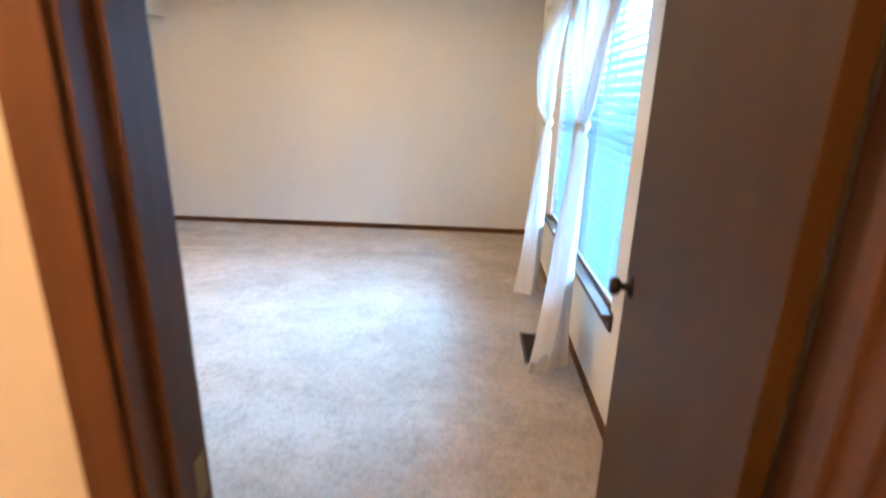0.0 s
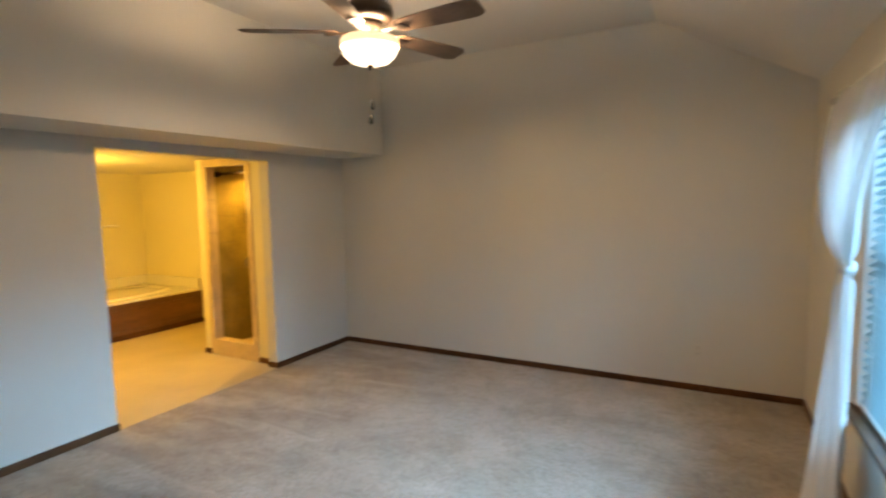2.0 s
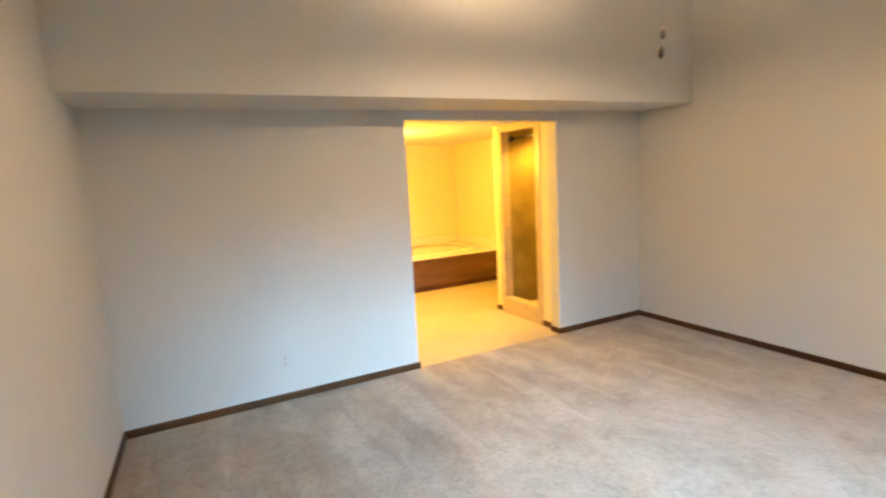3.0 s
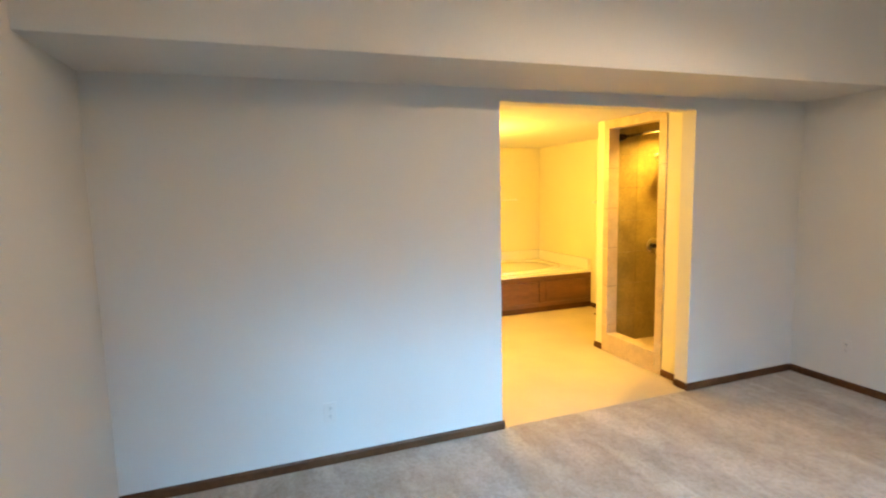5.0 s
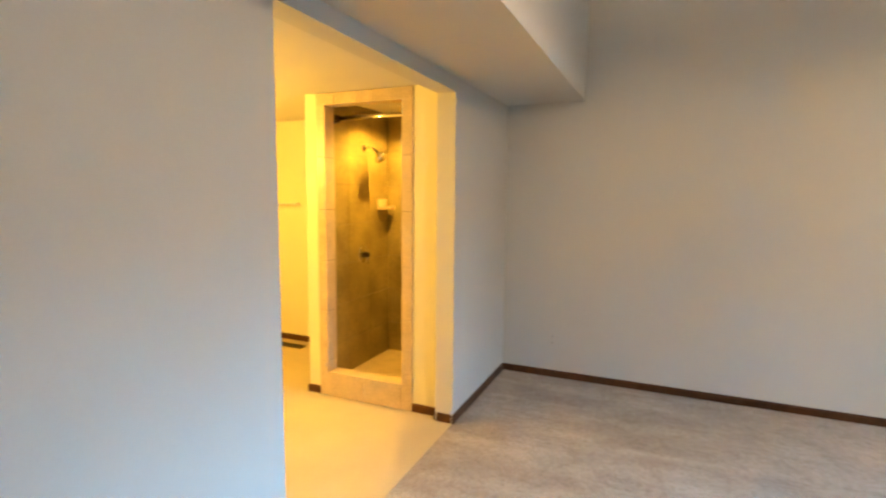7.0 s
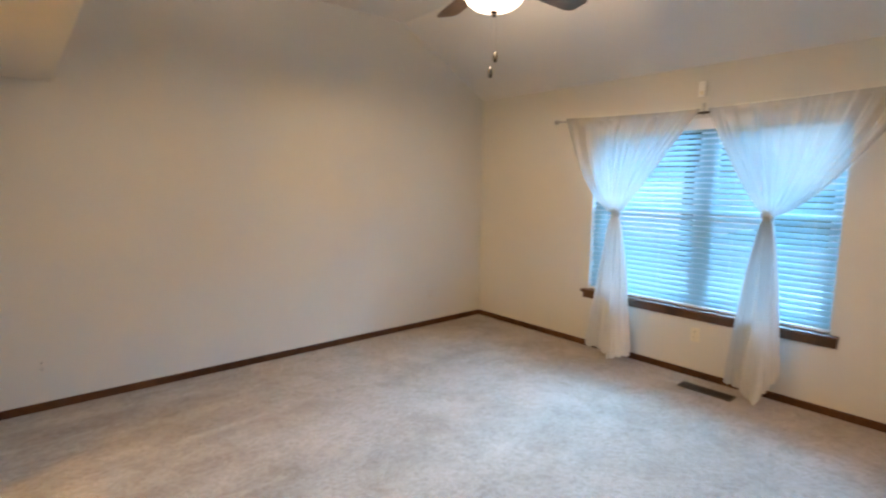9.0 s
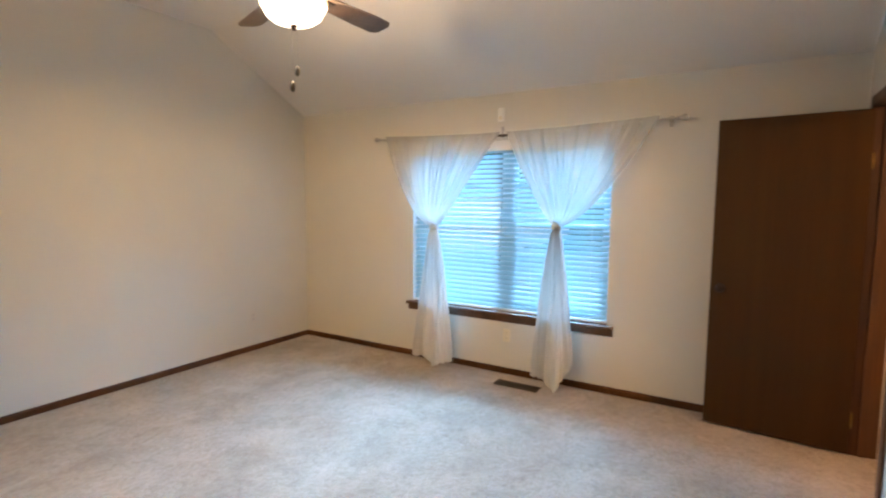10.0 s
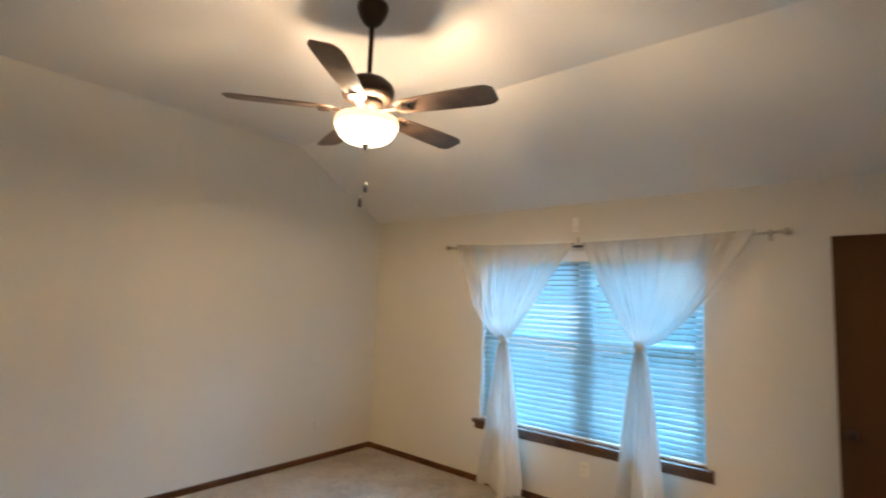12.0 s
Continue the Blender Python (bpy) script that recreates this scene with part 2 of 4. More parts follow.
def part(name, bm, mat, parent=None, label="", smooth=False):
    """Links a bmesh, in its thing's own axes, as one mesh."""
    me = bpy.data.meshes.new(name)
    bm.normal_update()
    bm.to_mesh(me)
    bm.free()
    me.materials.append(mat)
    if smooth:
        for p in me.polygons:
            p.use_smooth = True
    ob = new(name, me)
    if parent is not None:
        ob.parent = parent
    return tagged(ob, label)


def add_box(bm, a, b, bevel=0.0):
    """A box from corner a to corner b."""
    vs = [bm.verts.new((x, y, z)) for x in (a[0], b[0]) for y in (a[1], b[1]) for z in (a[2], b[2])]
    fs = [bm.faces.new([vs[i] for i in f]) for f in ((0, 1, 3, 2), (4, 6, 7, 5), (0, 4, 5, 1), (2, 3, 7, 6), (0, 2, 6, 4), (1, 5, 7, 3))]
    if bevel:
        es = list({e for f in fs for e in f.edges})
        bmesh.ops.bevel(bm, geom=es, offset=bevel, segments=2, affect="EDGES", profile=0.7)
    return bm


def boxes(*spec, bevel=0.0):
    bm = bmesh.new()
    for a, b in spec:
        add_box(bm, a, b, bevel)
    bmesh.ops.recalc_face_normals(bm, faces=bm.faces)
    return bm


def lathe(profile, n=32, at=(0, 0, 0)):
    """Turned about z from (radius, height) pairs."""
    bm = bmesh.new()
    rings = []
    for r, z in profile:
        if r < 1e-5:
            rings.append([bm.verts.new((at[0], at[1], at[2] + z))])
        else:
            rings.append([bm.verts.new((at[0] + r * math.cos(2 * math.pi * k / n), at[1] + r * math.sin(2 * math.pi * k / n), at[2] + z)) for k in range(n)])
    for lo, hi in zip(rings, rings[1:]):
        for k in range(n):
            j = (k + 1) % n
            if len(lo) == 1 and len(hi) > 1:
                bm.faces.new((lo[0], hi[j], hi[k]))
            elif len(hi) == 1 and len(lo) > 1:
                bm.faces.new((lo[k], lo[j], hi[0]))
            elif len(lo) > 1:
                bm.faces.new((lo[k], lo[j], hi[j], hi[k]))
    bmesh.ops.recalc_face_normals(bm, faces=bm.faces)
    return bm


def tube(points, r, n=10):
    """A round bar along points."""
    bm = bmesh.new()
    pts = [Vector(p) for p in points]
    rings = []
    for i, p in enumerate(pts):
        d = (pts[min(i + 1, len(pts) - 1)] - pts[max(i - 1, 0)]).normalized()
        u = d.cross(Vector((0, 0, 1)) if abs(d.z) < 0.9 else Vector((1, 0, 0))).normalized()
        v = d.cross(u)
        rings.append([bm.verts.new(p + r * (math.cos(2 * math.pi * k / n) * u + math.sin(2 * math.pi * k / n) * v)) for k in range(n)])
    for lo, hi in zip(rings, rings[1:]):
        for k in range(n):
            bm.faces.new((lo[k], lo[(k + 1) % n], hi[(k + 1) % n], hi[k]))
    bm.faces.new(rings[0])
    bm.faces.new(rings[-1])
    bmesh.ops.recalc_face_normals(bm, faces=bm.faces)
    return bm


def turned(bm, m):
    bmesh.ops.transform(bm, matrix=m, verts=bm.verts)
    return bm


def structure(name, bm, mat, label, category):
    return tagged(part(name, bm, mat), label, category, kind="structure")


# ---- large structure ----
structure("floor", boxes(((0.015, HY - 0.12, -0.08), (HX1 + 0.12, YN, 0))), CARPET, "beige cut-pile carpet over the bedroom and hall, with worn patches and vacuum marks", "floor")
structure("floor_bathroom", boxes(((BX - 0.12, BY0 - 0.12, -0.08), (0.012, BYN, -0.001))), VINYLFLOOR, "cream bathroom floor under yellow lamp light", "floor")
structure("wall_north", boxes(((-0.11, YN, -0.08), (XE + 0.15, YN + WT, 3.3))), WALL, "plain off-white painted bedroom wall", "wall")
structure("wall_west", boxes(((-0.11, YS - WT, 0), (0.02, OY0, 3.3)), ((-0.11, OY1, 0), (0.012, YN, 3.3)), ((-0.11, OY0, OZ), (0.012, OY1, 3.3))), WALL, "off-white wall with a wide doorless opening to the bathroom", "wall")
structure("wall_east", boxes(((XE, YS - WT, -0.08), (XE + 0.15, WY0, 3.3)), ((XE, WY1, -0.08), (XE + 0.15, YN, 3.3)), ((XE, WY0, -0.08), (XE + 0.15, WY1, WZ0)), ((XE, WY0, WZ1), (XE + 0.15, WY1, 3.3))), WALL, "off-white outside wall with a wide double window", "wall")
bm = boxes(((0, YS - WT, 0), (DX0 - 0.02, YS, 3.3)), ((DX1 + 0.02, YS - WT, 0), (XE, YS, 3.3)), ((DX0 - 0.02, YS - WT, DZ + 0.02), (DX1 + 0.02, YS, 3.3)))
for v in bm.verts:
    if v.co.x < 0.01 and v.co.y > YS - 0.01:
        v.co.y = 0.075       # this wall runs a little out of square
structure("wall_south", bm, WALL, "off-white wall with the entry door", "wall")

bm = bmesh.new()
prof = [(SX, ZC), (XB, ZC), (XE, ZE), (XE, ZE + 0.12), (XB, ZC + 0.12), (SX, ZC + 0.12)]
for y in (YS, YN):
    bm.faces.new([bm.verts.new((x, y, z)) for x, z in prof])
bm.verts.ensure_lookup_table()
for k in range(6):
    j = (k + 1) % 6
    bm.faces.new([bm.verts[i] for i in (k, j, 6 + j, 6 + k)])
bmesh.ops.recalc_face_normals(bm, faces=bm.faces)
structure("ceiling", bm, CEIL, "white textured vaulted ceiling, flat in the middle and sloping to the window wall", "ceiling")
bm = boxes(((0, YS, SZ), (SX, YN, 3.25)), bevel=0.004)
for v in bm.verts:
    if v.co.z < SZ + 0.01:
        v.co.z += 0.008 - 0.048 * (1 - (v.co.y - YS) / (YN - YS))     # its underside runs a little out of level
structure("bulkhead", bm, WALL, "boxed lowered bulkhead along the bathroom wall", "bulkhead")

structure("wall_hall", boxes(((HX0 - 0.1, HY - 0.1, 0), (HX0, YS - WT, HZ)), ((HX1, HY - 0.1, 0), (HX1 + 0.1, YS - WT, HZ)), ((HX0, HY - 0.1, 0), (HX1, HY, HZ)), ((XE + 0.152, YS - WT, 0), (HX1 + 0.1, -0.02, HZ))), WALL, "off-white hallway walls", "wall")
structure("ceiling_hall", boxes(((HX0 - 0.1, HY - 0.1, HZ), (HX1 + 0.1, YS - WT, HZ + 0.1))), CEIL, "white hallway ceiling", "ceiling")

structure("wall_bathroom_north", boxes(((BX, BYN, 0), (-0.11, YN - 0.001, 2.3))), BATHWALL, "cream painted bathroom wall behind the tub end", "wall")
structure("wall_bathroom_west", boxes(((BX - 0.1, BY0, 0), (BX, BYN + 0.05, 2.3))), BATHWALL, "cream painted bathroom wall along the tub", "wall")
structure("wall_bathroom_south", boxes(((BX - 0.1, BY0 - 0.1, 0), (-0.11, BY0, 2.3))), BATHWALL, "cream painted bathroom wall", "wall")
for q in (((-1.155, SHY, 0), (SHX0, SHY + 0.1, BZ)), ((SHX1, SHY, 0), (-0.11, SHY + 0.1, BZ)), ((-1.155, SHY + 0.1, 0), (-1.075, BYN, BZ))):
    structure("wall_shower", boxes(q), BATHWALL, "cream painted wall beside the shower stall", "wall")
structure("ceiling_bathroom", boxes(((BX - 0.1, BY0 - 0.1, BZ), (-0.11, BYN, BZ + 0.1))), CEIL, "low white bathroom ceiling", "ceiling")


def board(p, q, out, h=0.055, t=0.012):
    """A baseboard from p to q on the floor, its face out along the vector out."""
    a, b, o = Vector((*p, 0)), Vector((*q, 0)), Vector((*out, 0))
    bm = bmesh.new()
    prof = [(0, 0), (t, 0), (t, h - 0.012), (t * 0.55, h - 0.002), (0, h)]
    ends = [[bm.verts.new(c + o * d + Vector((0, 0, z))) for d, z in prof] for c in (a, b)]
    for k in range(5):
        j = (k + 1) % 5
        bm.faces.new((ends[0][k], ends[0][j], ends[1][j], ends[1][k]))
    bm.faces.new(ends[0])
    bm.faces.new(ends[1])
    bmesh.ops.recalc_face_normals(bm, faces=bm.faces)
    return structure("baseboard", bm, TRIMWOOD, "narrow brown stained wood baseboard along the carpet", "baseboard")


board((0.012, YN), (XE - 0.012, YN), (0, -1))
board((XE, YS), (XE, YN), (-1, 0))
board((0.02, 0.07), (0.02, OY0 + 0.012), (1, 0))
board((0.012, OY1 - 0.012), (0.012, YN), (1, 0))
board((0.0, 0.076), (DX0 - 0.065, YS + 0.002), (0, 1))
board((DX1 + 0.065, YS), (XE - 0.012, YS), (0, 1))
board((-0.098, OY1), (0.0, OY1), (0, -1))
board((-0.11, OY0), (0.0, OY0), (0, 1))
board((-0.11, OY1 - 0.0), (-0.11, SHY), (-1, 0))
board((SHX1 + 0.002, SHY), (-0.122, SHY), (0, -1))
board((-1.155, SHY), (SHX0 - 0.002, SHY), (0, -1))
board((-1.155, SHY - 0.012), (-1.155, BYN), (-1, 0))
board((-2.575, BYN), (-1.167, BYN), (0, -1))
board((HX0, YS - WT), (DX0 - 0.065, YS - WT), (0, -1))


# ---- entry door and its frame ----
def door_frame():
    g = empty("door_frame", "dark-stained wood door lining and casing", "door frame", (DX0, YS, 0), kind="structure")
    inv = pose(-DX0, 0, 0)
    y0, y1 = -WT - 0.004, 0.004
    part("jamb", turned(boxes(((DX0 - 0.018, y0, 0), (DX0, y1, DZ)), ((DX1, y0, 0), (DX1 + 0.018, y1, DZ)), ((DX0 - 0.018, y0, DZ), (DX1 + 0.018, y1, DZ + 0.018)), bevel=0.0015), inv), WOOD, g)
    part("stop", turned(boxes(((DX0, -0.080, 0), (DX0 + 0.011, -0.045, DZ)), ((DX1 - 0.011, -0.080, 0), (DX1, -0.045, DZ)), ((DX0 + 0.011, -0.080, DZ - 0.011), (DX1 - 0.011, -0.045, DZ)), bevel=0.0015), inv), WOOD, g)
    for side, ya, yb in (("bedroom", 0.004, 0.017), ("hall", -WT - 0.017, -WT - 0.004)):
        w = 0.057
        for x0, x1 in ((DX0 - 0.006 - w, DX0 - 0.006), (DX1 + 0.006, DX1 + 0.006 + w)):
            part("casing", turned(boxes(((x0, ya, 0), (x1, yb, DZ + 0.006)), bevel=0.004), inv), WOOD, g)
        part("casing", turned(boxes(((DX0 - 0.006 - w, ya, DZ + 0.006), (DX1 + 0.006 + w, yb, DZ + 0.006 + w)), bevel=0.004), inv), WOOD, g)
    part("strike_plate", turned(boxes(((DX0 + 0.000, -0.030, 0.90), (DX0 + 0.0015, -0.006, 0.97))), inv), BRASS, g)
    return g


door_frame()


def entry_door():
    """The leaf hangs at its hinge edge and is modelled shut along -x, then swung open."""
    w, h, t = 0.80, 2.083, 0.035
    g = empty("entry_door", "flush dark-stained wood veneer door standing wide open against the window wall", "door", (DX1 - 0.008, YS + 0.004, 0.0), rz=-95.2)
    part("leaf", boxes(((-w, -t, 0.015), (0, 0, 0.015 + h)), bevel=0.002), DOORWOOD, g)
    for s, yy in ((1, 0.0), (-1, -t)):
        k = lathe([(0, 0), (0.032, 0), (0.032, 0.005), (0.026, 0.009), (0.012, 0.011), (0.011, 0.026), (0.021, 0.031), (0.026, 0.040), (0.025, 0.050), (0.018, 0.057), (0, 0.058)], 24)
        turned(k, Matrix.Translation((-w + 0.062, yy, 0.972)) @ pose(0, 0, 0, -90 * s))
        part("knob", k, BRONZE, g, "dark bronze round door knob", smooth=True)
    part("latch_plate", boxes(((-w - 0.0012, -t + 0.006, 0.925), (-w, -0.006, 0.985))), BRASS, g)
    for z in (0.22, 1.80):
        hg = part("hinge", boxes(((-0.001, -t + 0.004, z - 0.045), (0.002, -0.002, z + 0.045)), bevel=0.0006), BRASS, g, "small brass butt hinge")
        part("knuckle", tube([(0.006, 0.004, z - 0.046), (0.006, 0.004, z + 0.046)], 0.006), BRASS, hg, smooth=True)
    return g


entry_door()


# ---- window ----
def window():
    g = empty("window_1", "white vinyl double window with two sashes a side", "window", (XE + 0.10, (WY0 + WY1) / 2, WZ0), kind="structure")
    inv = pose(-XE - 0.10, -(WY0 + WY1) / 2, -WZ0)
    x0, x1 = XE + 0.098, XE + 0.149
    ym = (WY0 + WY1) / 2 - 0.03
    zm = (WZ0 + WZ1) / 2 + 0.02
    f = 0.045
    part("window_frame", turned(boxes(((x0, WY0, WZ0), (x1, WY0 + f, WZ1)), ((x0, WY1 - f, WZ0), (x1, WY1, WZ1)), ((x0, WY0 + f, WZ0), (x1, WY1 - f, WZ0 + f)), ((x0, WY0 + f, WZ1 - f), (x1, WY1 - f, WZ1)), bevel=0.003), inv), VINYL, g)
    part("mullion", turned(boxes(((x0 - 0.004, ym - 0.042, WZ0 + f), (x1, ym + 0.042, WZ1 - f)), bevel=0.003), inv), VINYL, g)
    for ya, yb in ((WY0 + f, ym - 0.042), (ym + 0.042, WY1 - f)):
        for za, zb, xs in ((WZ0 + f, zm + 0.02, x0 + 0.006), (zm - 0.02, WZ1 - f, x0 + 0.026)):
            s = 0.034
            sash = part("sash", turned(boxes(((xs, ya, za), (xs + 0.018, ya + s, zb)), ((xs, yb - s, za), (xs + 0.018, yb, zb)), ((xs, ya + s, za), (xs + 0.018, yb - s, za + s)), ((xs, ya + s, zb - s), (xs + 0.018, yb - s, zb)), bevel=0.002), inv), VINYL, g)
            p = part("pane", turned(boxes(((xs + 0.007, ya + s, za + s), (xs + 0.011, yb - s, zb - s))), inv), GLASS, sash)
            p.visible_shadow = False
    return g


window()
bm = boxes(((XE - 0.055, WY0 - 0.055, WZ0 - 0.028), (XE, WY1 + 0.055, WZ0)), bevel=0.006)
add_box(bm, (XE, WY0, WZ0 - 0.0), (XE + 0.074, WY1, WZ0 + 0.004))
structure("window_stool", bm, WOOD, "dark-stained wood window sill board", "window sill")
structure("window_apron", boxes(((XE - 0.014, WY0 - 0.05, WZ0 - 0.088), (XE, WY1 + 0.05, WZ0 - 0.029)), bevel=0.004), WOOD, "dark-stained wood apron under the sill", "trim")


def blinds():
    y0, y1 = WY0 + 0.012, WY1 - 0.012
    xc = XE + 0.037
    g = empty("window_blind", "white slatted blind let down over the window, slats half closed, sky blue put into their colour", "blind", (xc, (y0 + y1) / 2, WZ1))
    part("headrail", boxes(((-0.028, y0 - (y0 + y1) / 2, -0.05), (0.028, (y1 - y0) / 2, -0.002)), bevel=0.003), WHITE, g)
    part("valance", boxes(((-0.036, y0 - (y0 + y1) / 2, -0.088), (-0.030, (y1 - y0) / 2, -0.001)), bevel=0.002), WHITE, g)
    part("bottom_rail", boxes(((-0.026, -(y1 - y0) / 2, -(WZ1 - WZ0) + 0.008), (0.026, (y1 - y0) / 2, -(WZ1 - WZ0) + 0.024)), bevel=0.004), WHITE, g)
    bm = bmesh.new()
    hw, n = (y1 - y0) / 2, 4
    up = [bm.verts.new((-0.025 + 0.05 * k / n, s * hw, 0.0035 * (1 - (2 * k / n - 1) ** 2) + z)) for z in (0.0028, 0) for s in (-1, 1) for k in range(n + 1)]
    m = n + 1
    for k in range(n):
        bm.faces.new([up[i] for i in (k, k + 1, m + k + 1, m + k)])
        bm.faces.new([up[2 * m + i] for i in (k, m + k, m + k + 1, k + 1)])
    for s in range(2):
        for k in range(n):
            bm.faces.new([up[i] for i in (s * m + k, s * m + k + 1, 2 * m + s * m + k + 1, 2 * m + s * m + k)])
    for k in (0, n):
        bm.faces.new([up[i] for i in (k, m + k, 3 * m + k, 2 * m + k)])
    bmesh.ops.recalc_face_normals(bm, faces=bm.faces)
    first = None
    count, top, low = 34, -0.050, -(WZ1 - WZ0) + 0.045
    for k in range(count):
        z = top + (low - top) * k / (count - 1)
        if first is None:
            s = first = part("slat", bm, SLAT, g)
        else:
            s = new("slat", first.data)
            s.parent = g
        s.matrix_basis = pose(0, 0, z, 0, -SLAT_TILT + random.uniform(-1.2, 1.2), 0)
    for y in (-0.80, -0.28, 0.28, 0.80):
        for x in (-0.024, 0.024):
            part("ladder_cord", tube([(x, y, -0.05), (x, y, -(WZ1 - WZ0) + 0.02)], 0.0011, 5), WHITE, g)
    part("tilt_wand", tube([(-0.034, 0.84, -0.06), (-0.036, 0.845, -0.70)], 0.004, 8), WHITE, g)
    return g


SLAT_TILT = 38
blinds()

# ---- curtains and rod ----
ROD_X, ROD_Z = XE - 0.085, 2.155


def sag(y):
    """How far the slim rod hangs below its ends."""
    return 0.04 * max(0.0, 1 - ((y - 2.42) / 1.35) ** 2)


def curtain(name, y_in, y_out, y_knot, foot, label, seed, z_knot=1.31, z_foot=0.03, hem=(0.0, 0.0)):
    """A sheer panel gathered on the rod, knotted at waist height, and fanned out below."""
    rnd = random.Random(seed)
    g = empty(name, label, "curtain", (ROD_X, y_knot, z_foot), group="sheer curtains at the window")
    nu, nz = 150, 90
    ph = [rnd.uniform(0, 6.28) for _ in range(8)]
    ya, yb = min(y_in, y_out), max(y_in, y_out)

    def point(u, z):
        if z >= z_knot:
            t = (z - z_knot) / (ROD_Z + 0.03 - z_knot)
            k = t ** 0.65
            k_in = t ** 0.85
            ka, kb = (k_in, k) if y_in == ya else (k, k_in)
            lo, hi = y_knot - 0.022 + (ya - y_knot + 0.022) * ka, y_knot + 0.022 + (yb - y_knot - 0.022) * kb
            wide = k
        else:
            t = (z_knot - z) / (z_knot - z_foot)
            k = min(1.0, 1.06 * t ** 0.72)
            lo, hi = y_knot - 0.022 + (foot[0] - y_knot + 0.022) * k, y_knot + 0.022 + (foot[1] - y_knot - 0.022) * k
            wide = k * 0.55
        s = u + 0.012 * math.sin(9 * u + ph[0]) + 0.006 * math.sin(5 * z + ph[1])
        amp = 0.010 + 0.028 * (1 - abs(wide - 0.35)) * (1 if z < z_knot else 0.75)
        folds = (math.sin(2 * math.pi * 11 * s + ph[2]) + 0.55 * math.sin(2 * math.pi * 19 * s + ph[3] + 1.4 * z) + 0.35 * math.sin(2 * math.pi * 31 * s + ph[4])) / 1.6
        deep = amp * folds + 0.012 * math.sin(2 * math.pi * 2.3 * u + ph[5] + 2 * z)
        near = math.exp(-((z - z_knot) / 0.05) ** 2)
        deep = deep * (1 - 0.55 * near) - 0.03 * math.sin(math.pi * u) * near
        if z > ROD_Z - 0.03:
            deep *= 0.35
        y = lo + (hi - lo) * u + 0.006 * math.cos(2 * math.pi * 11 * s + ph[2]) * wide
        x = -0.012 + deep
        if z >= z_knot:
            x -= 0.026 * (1 - t) + 0.048 * math.sin(math.pi * min(1.0, t * 1.05)) ** 0.8 * (0.45 + 0.55 * abs(2 * u - 1))
        if z < z_knot:
            x -= 0.026 + 0.06 * t ** 0.7 + (0.04 * folds + 0.11 * math.sin(2 * math.pi * u) + 0.012 * math.sin(2 * math.pi * 3.1 * u + ph[5])) * t
        rise = 0.0 if z >= z_knot else t * (hem[0] * max(0.0, 1 - u / 0.28) + hem[1] * max(0.0, (u - 0.72) / 0.28))
        drop = sag(y) * max(0.0, (z - z_knot) / (ROD_Z - z_knot))
        return x, y - y_knot, z - z_foot + rise - drop + (0.02 * math.sin(7 * u + ph[6]) + 0.012 * folds if z < z_foot + 0.02 else 0)

    bm = bmesh.new()
    grid = [[bm.verts.new(point(i / nu, z_foot + (ROD_Z + 0.03 - z_foot) * j / nz)) for i in range(nu + 1)] for j in range(nz + 1)]
    for j in range(nz):
        for i in range(nu):
            bm.faces.new((grid[j][i], grid[j][i + 1], grid[j + 1][i + 1], grid[j + 1][i]))
    part("panel", bm, SHEER, g, smooth=True)
    bm = bmesh.new()
    n, m = 40, 18
    rings = []
    for i in range(n):
        a = 2 * math.pi * i / n
        ring = []
        for j in range(m):
            b = 2 * math.pi * j / m
            rr = 0.010 + 0.002 * math.sin(5 * a + ph[7]) + 0.003 * math.cos(3 * 2 * math.pi * j / m)
            ring.append(bm.verts.new((-0.046 + (0.026 + rr * math.cos(b)) * math.cos(a), (0.030 + rr * math.cos(b)) * math.sin(a), z_knot - z_foot + 3.2 * rr * math.sin(b) + 0.010 * math.sin(a))))
        rings.append(ring)
    for i in range(n):
        for j in range(m):
            bm.faces.new((rings[i][j], rings[(i + 1) % n][j], rings[(i + 1) % n][(j + 1) % m], rings[i][(j + 1) % m]))
    bmesh.ops.recalc_face_normals(bm, faces=bm.faces)
    part("knot", bm, SHEER, g, "wrapped knot of the same cloth", smooth=True)
    return g


curtain("curtain", 2.435, 3.68, 3.078, (2.845, 3.28), "white sheer curtain knotted at waist height, ending just above the carpet", 3, hem=(0.05, 0.02))
curtain("curtain", 2.375, 1.16, 1.907, (1.73, 2.07), "white sheer curtain panel knotted at waist height, beside the open door", 8, z_knot=1.35, z_foot=0.012, hem=(0.22, 0.07))


